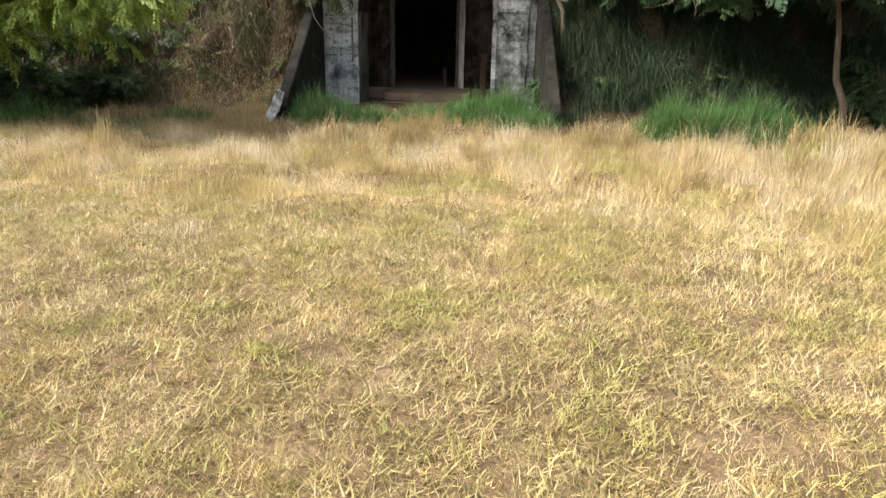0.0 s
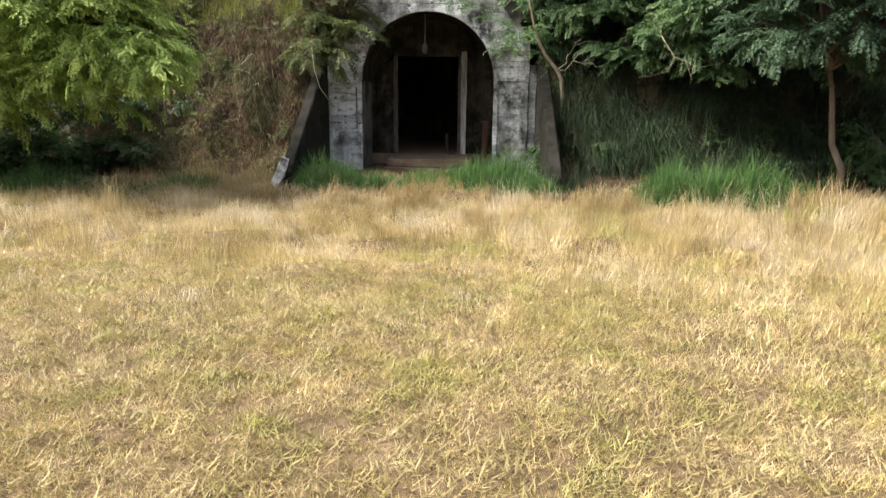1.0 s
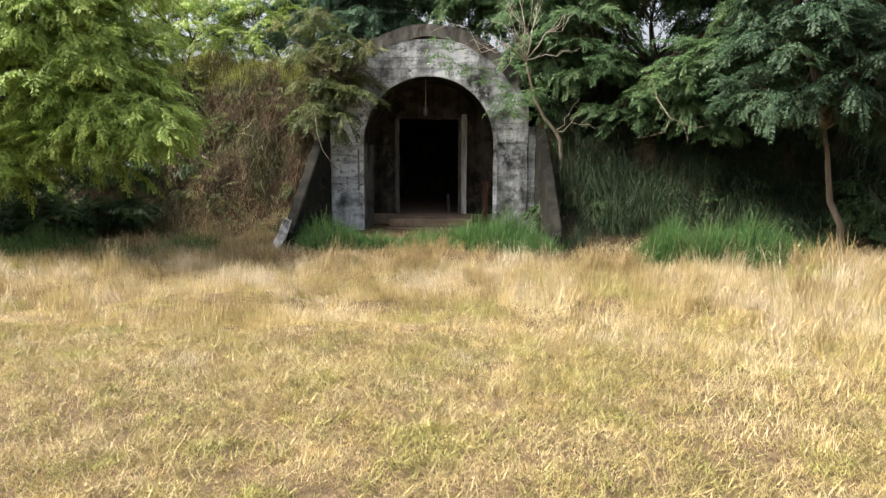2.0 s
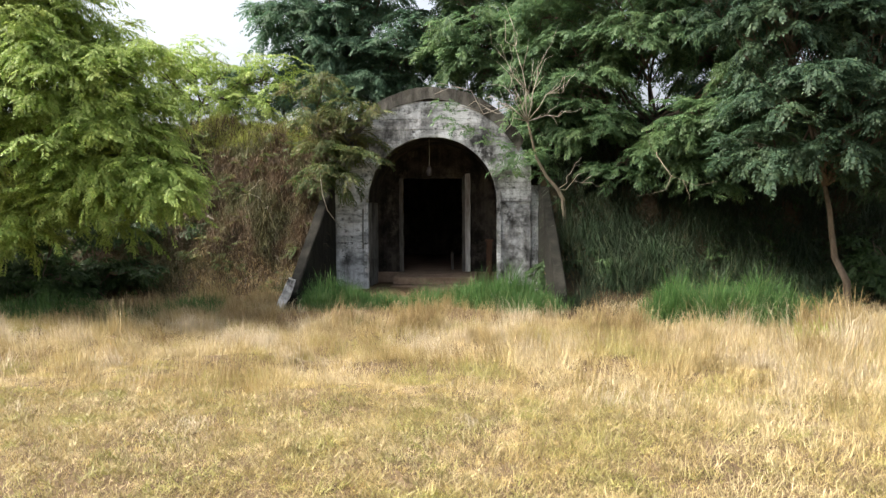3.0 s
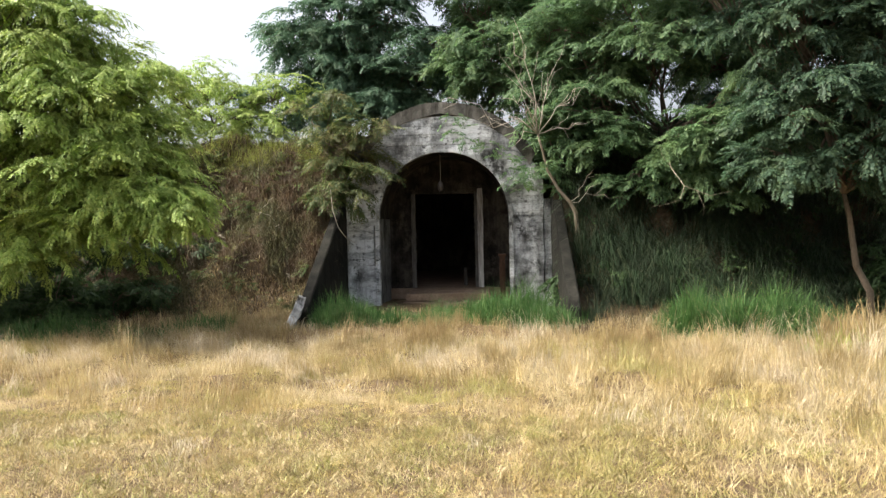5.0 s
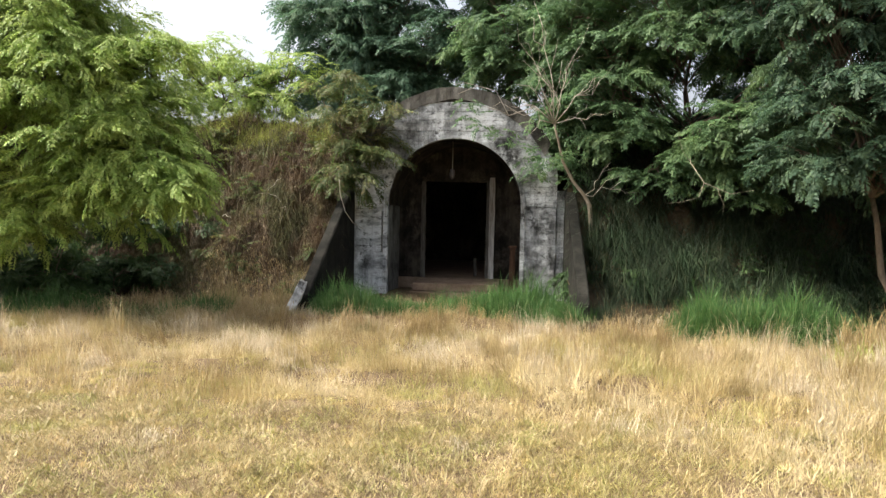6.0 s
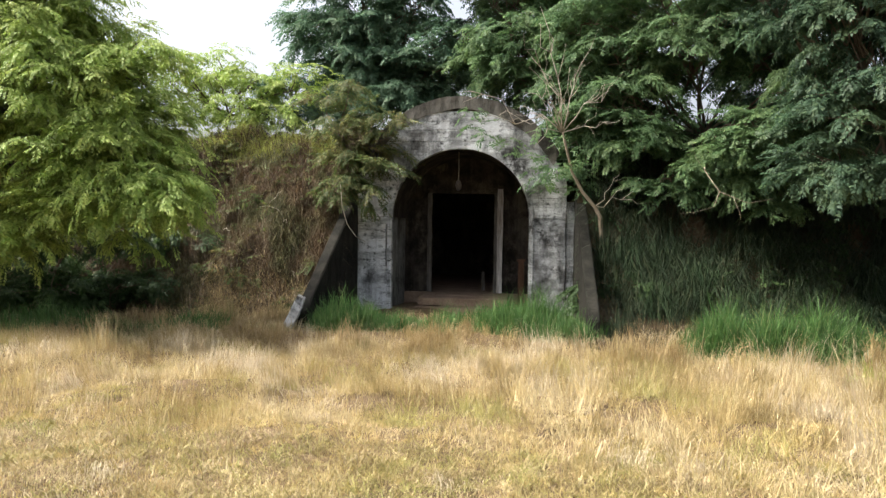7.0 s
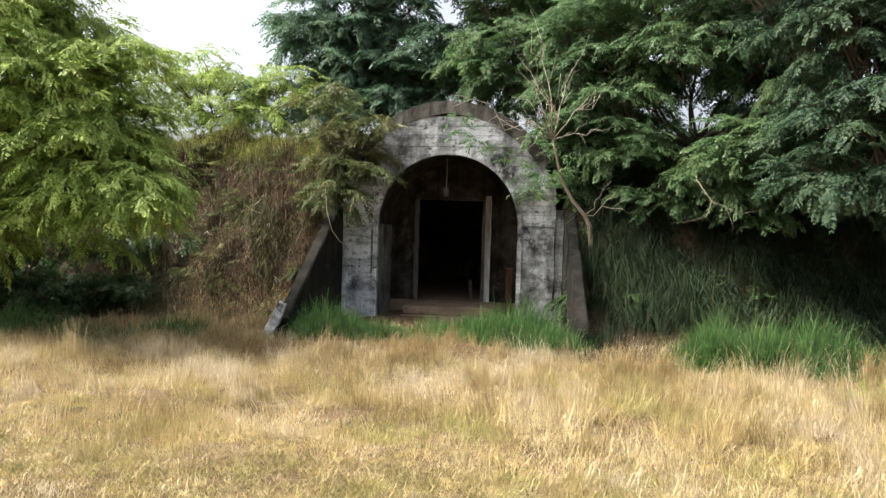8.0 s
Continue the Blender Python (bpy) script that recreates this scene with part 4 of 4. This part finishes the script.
for seed, x, y, r, h in ((71, -0.75, 10.9, 0.4, 0.66), (72, -2.2, 10.5, 0.36, 0.42), (73, 0.7, 10.3, 0.5, 0.5), (74, 2.0, 10.5, 0.55, 0.7), (75, -5.6, 10.0, 0.55, 0.46), (76, -7.2, 9.8, 0.6, 0.5),
                         (77, 3.2, 9.4, 0.55, 0.62), (78, 4.4, 8.8, 0.55, 0.7), (79, -4.2, 10.6, 0.45, 0.5), (80, 1.5, 9.0, 0.5, 0.5), (81, -3.0, 9.6, 0.45, 0.45), (82, 2.8, 8.0, 0.5, 0.45),
                         (83, 5.6, 9.6, 0.5, 0.8), (84, -6.4, 9.0, 0.5, 0.55), (85, 0.2, 9.6, 0.4, 0.4), (86, 3.8, 7.0, 0.45, 0.42), (88, -8.4, 10.2, 0.6, 0.5)):
    clump("dry_grass_tussock", "bleached dry grass tussock at the field edge", seed, (x, y), r, r * 0.7, 1100, h, M_TALL, (0.004, 0.008))

clump("dry_grass_tussock", "brown matted grass tussock at the field edge", 89, (-2.0, 10.9), 0.38, 0.3, 1100, 0.5, M_LITTER, (0.004, 0.009))
for seed, x, y, r, h in ((111, -5.5, 12.3, 0.45, 0.5), (112, -4.6, 12.7, 0.4, 0.55), (113, -6.3, 12.0, 0.45, 0.45), (114, -4.0, 12.2, 0.4, 0.5), (115, -5.0, 13.3, 0.4, 0.6), (116, -3.95, 13.1, 0.35, 0.55), (117, -6.2, 13.0, 0.4, 0.55), (118, -4.9, 11.7, 0.5, 0.4)):
    clump("dry_straw_tussock", "golden-brown tussock of slumped straw at the bank foot", seed, (x, y), r, r * 0.7, 900, h, M_LITTER, (0.005, 0.011))
for seed, x, y, r, h in ((101, 2.5, 12.6, 0.55, 0.5), (102, 3.1, 13.1, 0.6, 0.55), (103, 2.2, 12.0, 0.4, 0.36), (104, 6.3, 12.2, 0.6, 0.34), (105, 1.9, 11.6, 0.45, 0.45), (106, 2.7, 11.7, 0.4, 0.4)):
    clump("brown_grass_tussock", "flattened brown dead grass at the foot of the shaded bank", seed, (x, y), r, r * 0.6, 900, h, M_DEADGRASS, (0.005, 0.011))
clump("fresh_grass_clump", "small clump of fresh yellow-green blades in dry grass", 90, (4.75, 9.9), 0.5, 0.25, 260, 0.6, M_FRESH, (0.008, 0.016))

# litter and low dry growth between field and bank
x, y = scatter(rng, 42000, -10, 10, 10.6, 14.6, lambda x, y: 0.3 + 0.7 * vnoise(x, y, 0.4, 38))
z = np.maximum(ground_z(x, y), np.where(np.abs(x - AXIS) < 2.4, -9, bank_z(x, y)))
litter = blades("dead_grass_litter", rng, np.stack([x, y, z - 0.02], 1), rng.uniform(0.1, 0.34, len(x)), rng.uniform(0.004, 0.01, len(x)), rng.uniform(0.4, 0.97, len(x)), M_LITTER, 0.5)
tagged(litter, "brown dead grass litter in the shade below the bank", "grass", kind="stuff")

x, y, way, size = tufted(rng, 1150, 34, -7.0, -3.4, 11.3, 14.6, 0.1)
n = len(x)
toe = blades("straw_heap", rng, np.stack([x, y, np.maximum(ground_z(x, y), bank_z(x, y)) - 0.02], 1), rng.uniform(0.15, 0.4, n) * size, rng.uniform(0.005, 0.011, n), rng.uniform(0.5, 0.98, n), M_LITTER, 0.6, way)
tagged(toe, "slumped heaps of dry straw at the foot of the bank", "straw", kind="stuff")

# growth on the bank: dead on one flank, rank and green on the other, shade put into both colours
x, y, down, size = tufted(rng, 2200, 32, -12, -3.3, 13.7, 18.6, 0.08)
n = len(x)
dead = blades("shade_dark_dead_grass", rng, np.stack([x, y, bank_z(x, y) - 0.02], 1), rng.uniform(0.2, 0.5, n) * size, rng.uniform(0.006, 0.016, n), rng.uniform(0.35, 0.97, n), M_DEADGRASS, 1.0, down)
tagged(dead, "matted brown dead grass covering the steep bank, darkened for its shade", "grass", kind="stuff")
x, y, way, size = tufted(rng, 480, 30, -9.5, -3.9, 16.9, 17.9, 0.08)
n = len(x)
fringe = blades("bank_top_grass", rng, np.stack([x, y, bank_z(x, y) - 0.02], 1), rng.uniform(0.15, 0.4, n) * size, rng.uniform(0.006, 0.013, n), rng.uniform(0.2, 0.9, n), M_FRESH, 0.4, way)
tagged(fringe, "fresh green grass fringe along the bank top", "grass", kind="stuff")
x, y, down, size = tufted(rng, 1300, 32, 1.75, 11.0, 13.95, 18.4, 0.08)
n = len(x)
rank = blades("shade_dark_rank_grass", rng, np.stack([x, y, bank_z(x, y) - 0.02], 1), rng.uniform(0.4, 0.95, n) * size, rng.uniform(0.008, 0.016, n), rng.uniform(0.4, 0.95, n), M_DARKGRASS, 0.9, down)
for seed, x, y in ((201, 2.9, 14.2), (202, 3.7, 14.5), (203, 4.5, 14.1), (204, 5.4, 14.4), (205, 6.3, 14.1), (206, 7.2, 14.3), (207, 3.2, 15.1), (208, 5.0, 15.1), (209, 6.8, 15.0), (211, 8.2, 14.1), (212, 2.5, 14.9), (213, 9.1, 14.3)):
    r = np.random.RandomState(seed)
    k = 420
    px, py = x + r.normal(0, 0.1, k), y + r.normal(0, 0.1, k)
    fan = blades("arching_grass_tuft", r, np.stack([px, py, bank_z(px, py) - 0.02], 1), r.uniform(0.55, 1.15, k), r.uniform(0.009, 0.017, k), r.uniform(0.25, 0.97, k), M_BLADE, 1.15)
    tagged(fan, "fountain-shaped tuft of long green arching blades on the bank, darkened for tree shade", "grass tuft", "arching grass tufts", "stuff")
tagged(rank, "long green arching grass on the bank, coloured dark for tree shade", "grass", kind="stuff")

# loose dead twigs and trailing stems
twig_rng = np.random.RandomState(90)
for k in range(26):
    x, y = twig_rng.uniform(-9.5, -3.6), twig_rng.uniform(14.0, 16.8)
    z = float(bank_z(x, y)) + 0.08
    bm = bmesh.new()
    tip = np.array((twig_rng.normal(0, 0.3), -0.25, twig_rng.normal(-0.05, 0.2)))
    tube(bm, bend(twig_rng, (0, 0, 0), tip, 4, 0.3), [0.009, 0.008, 0.006, 0.005, 0.003], 5)
    ob = part("dead_twig", bm, M_TWIG)
    ob.location = (x, y, z)
    tagged(ob, "pale dead twig caught in the bank's dry grass", "twig", "dead twigs on the bank")
bm = bmesh.new()
tube(bm, [(-3.2, 14.8, 2.3), (-3.16, 14.8, 1.85), (-3.05, 14.8, 1.5), (-2.9, 14.85, 1.28), (-2.7, 14.9, 1.16)], [0.009, 0.009, 0.008, 0.007, 0.005], 6)
vine = part("trailing_vine", bm, M_TWIG)
tagged(vine, "pale dry vine stem hanging beside the pier", "vine")



def bare_branch(owner, *runs):
    """Dead forked branches that stick out below a crown."""
    foot = np.array(owner.location)
    for pts, r in runs:
        bm = bmesh.new()
        tube(bm, [tuple(np.array(q) - foot) for q in pts], [0.42 * r * (1 - 0.8 * k / (len(pts) - 1)) for k in range(len(pts))], 6)
        part("dead_branch", bm, M_STEM, owner, "thin dead bare branch")


bare_branch(portal_tree, ([(4.2, 16.8, 3.5), (3.8, 14.8, 2.7), (3.35, 13.0, 2.45), (3.32, 12.0, 2.05), (3.7, 11.9, 1.88), (4.05, 11.9, 1.95)], 0.025),
            ([(3.32, 12.0, 2.05), (3.22, 11.9, 1.82), (2.95, 11.9, 1.74), (2.75, 11.9, 1.72)], 0.012), ([(3.5, 11.95, 1.98), (3.6, 11.9, 1.7), (3.58, 11.9, 1.55)], 0.008),
            ([(3.25, 12.3, 2.3), (3.0, 12.1, 2.55), (2.9, 12.0, 2.8)], 0.01))
bare_branch(left_tree, ([(-9.6, 12.4, 2.2), (-8.9, 11.2, 1.75), (-8.3, 10.7, 1.6), (-7.9, 10.5, 1.72), (-7.55, 10.4, 1.7)], 0.03),
            ([(-8.3, 10.7, 1.6), (-8.0, 10.5, 1.4), (-7.8, 10.45, 1.42)], 0.012), ([(-8.7, 11.0, 1.7), (-8.4, 10.6, 1.95), (-7.95, 10.5, 2.02)], 0.014))

# creepers and weeds rooted all over both flanks of the bank
creep_rng = np.random.RandomState(95)


def creeper(label, x0, x1, y0, y1, tufts, leaf, spread):
    x, y = creep_rng.uniform(x0, x1, tufts), creep_rng.uniform(y0, y1, tufts)
    k = vnoise(x, y, 1.1, 96) > 0.42
    x, y = x[k], y[k]
    c = np.stack([x, y, bank_z(x, y) + 0.06], 1)
    v, t = fronds(creep_rng, c, np.full(len(c), spread), 12, template=FROND_FINE, upright=0.3)
    return tagged(part("bank_creeper", tri_mesh("bank_creeper", v, t), leaf), label, "creeper", "bank creepers", "stuff")


creeper("olive creeper leaves scattered over the dead bank grass", -10.5, -3.5, 14.0, 17.6, 260, M_LEAF_WARM, 0.2)
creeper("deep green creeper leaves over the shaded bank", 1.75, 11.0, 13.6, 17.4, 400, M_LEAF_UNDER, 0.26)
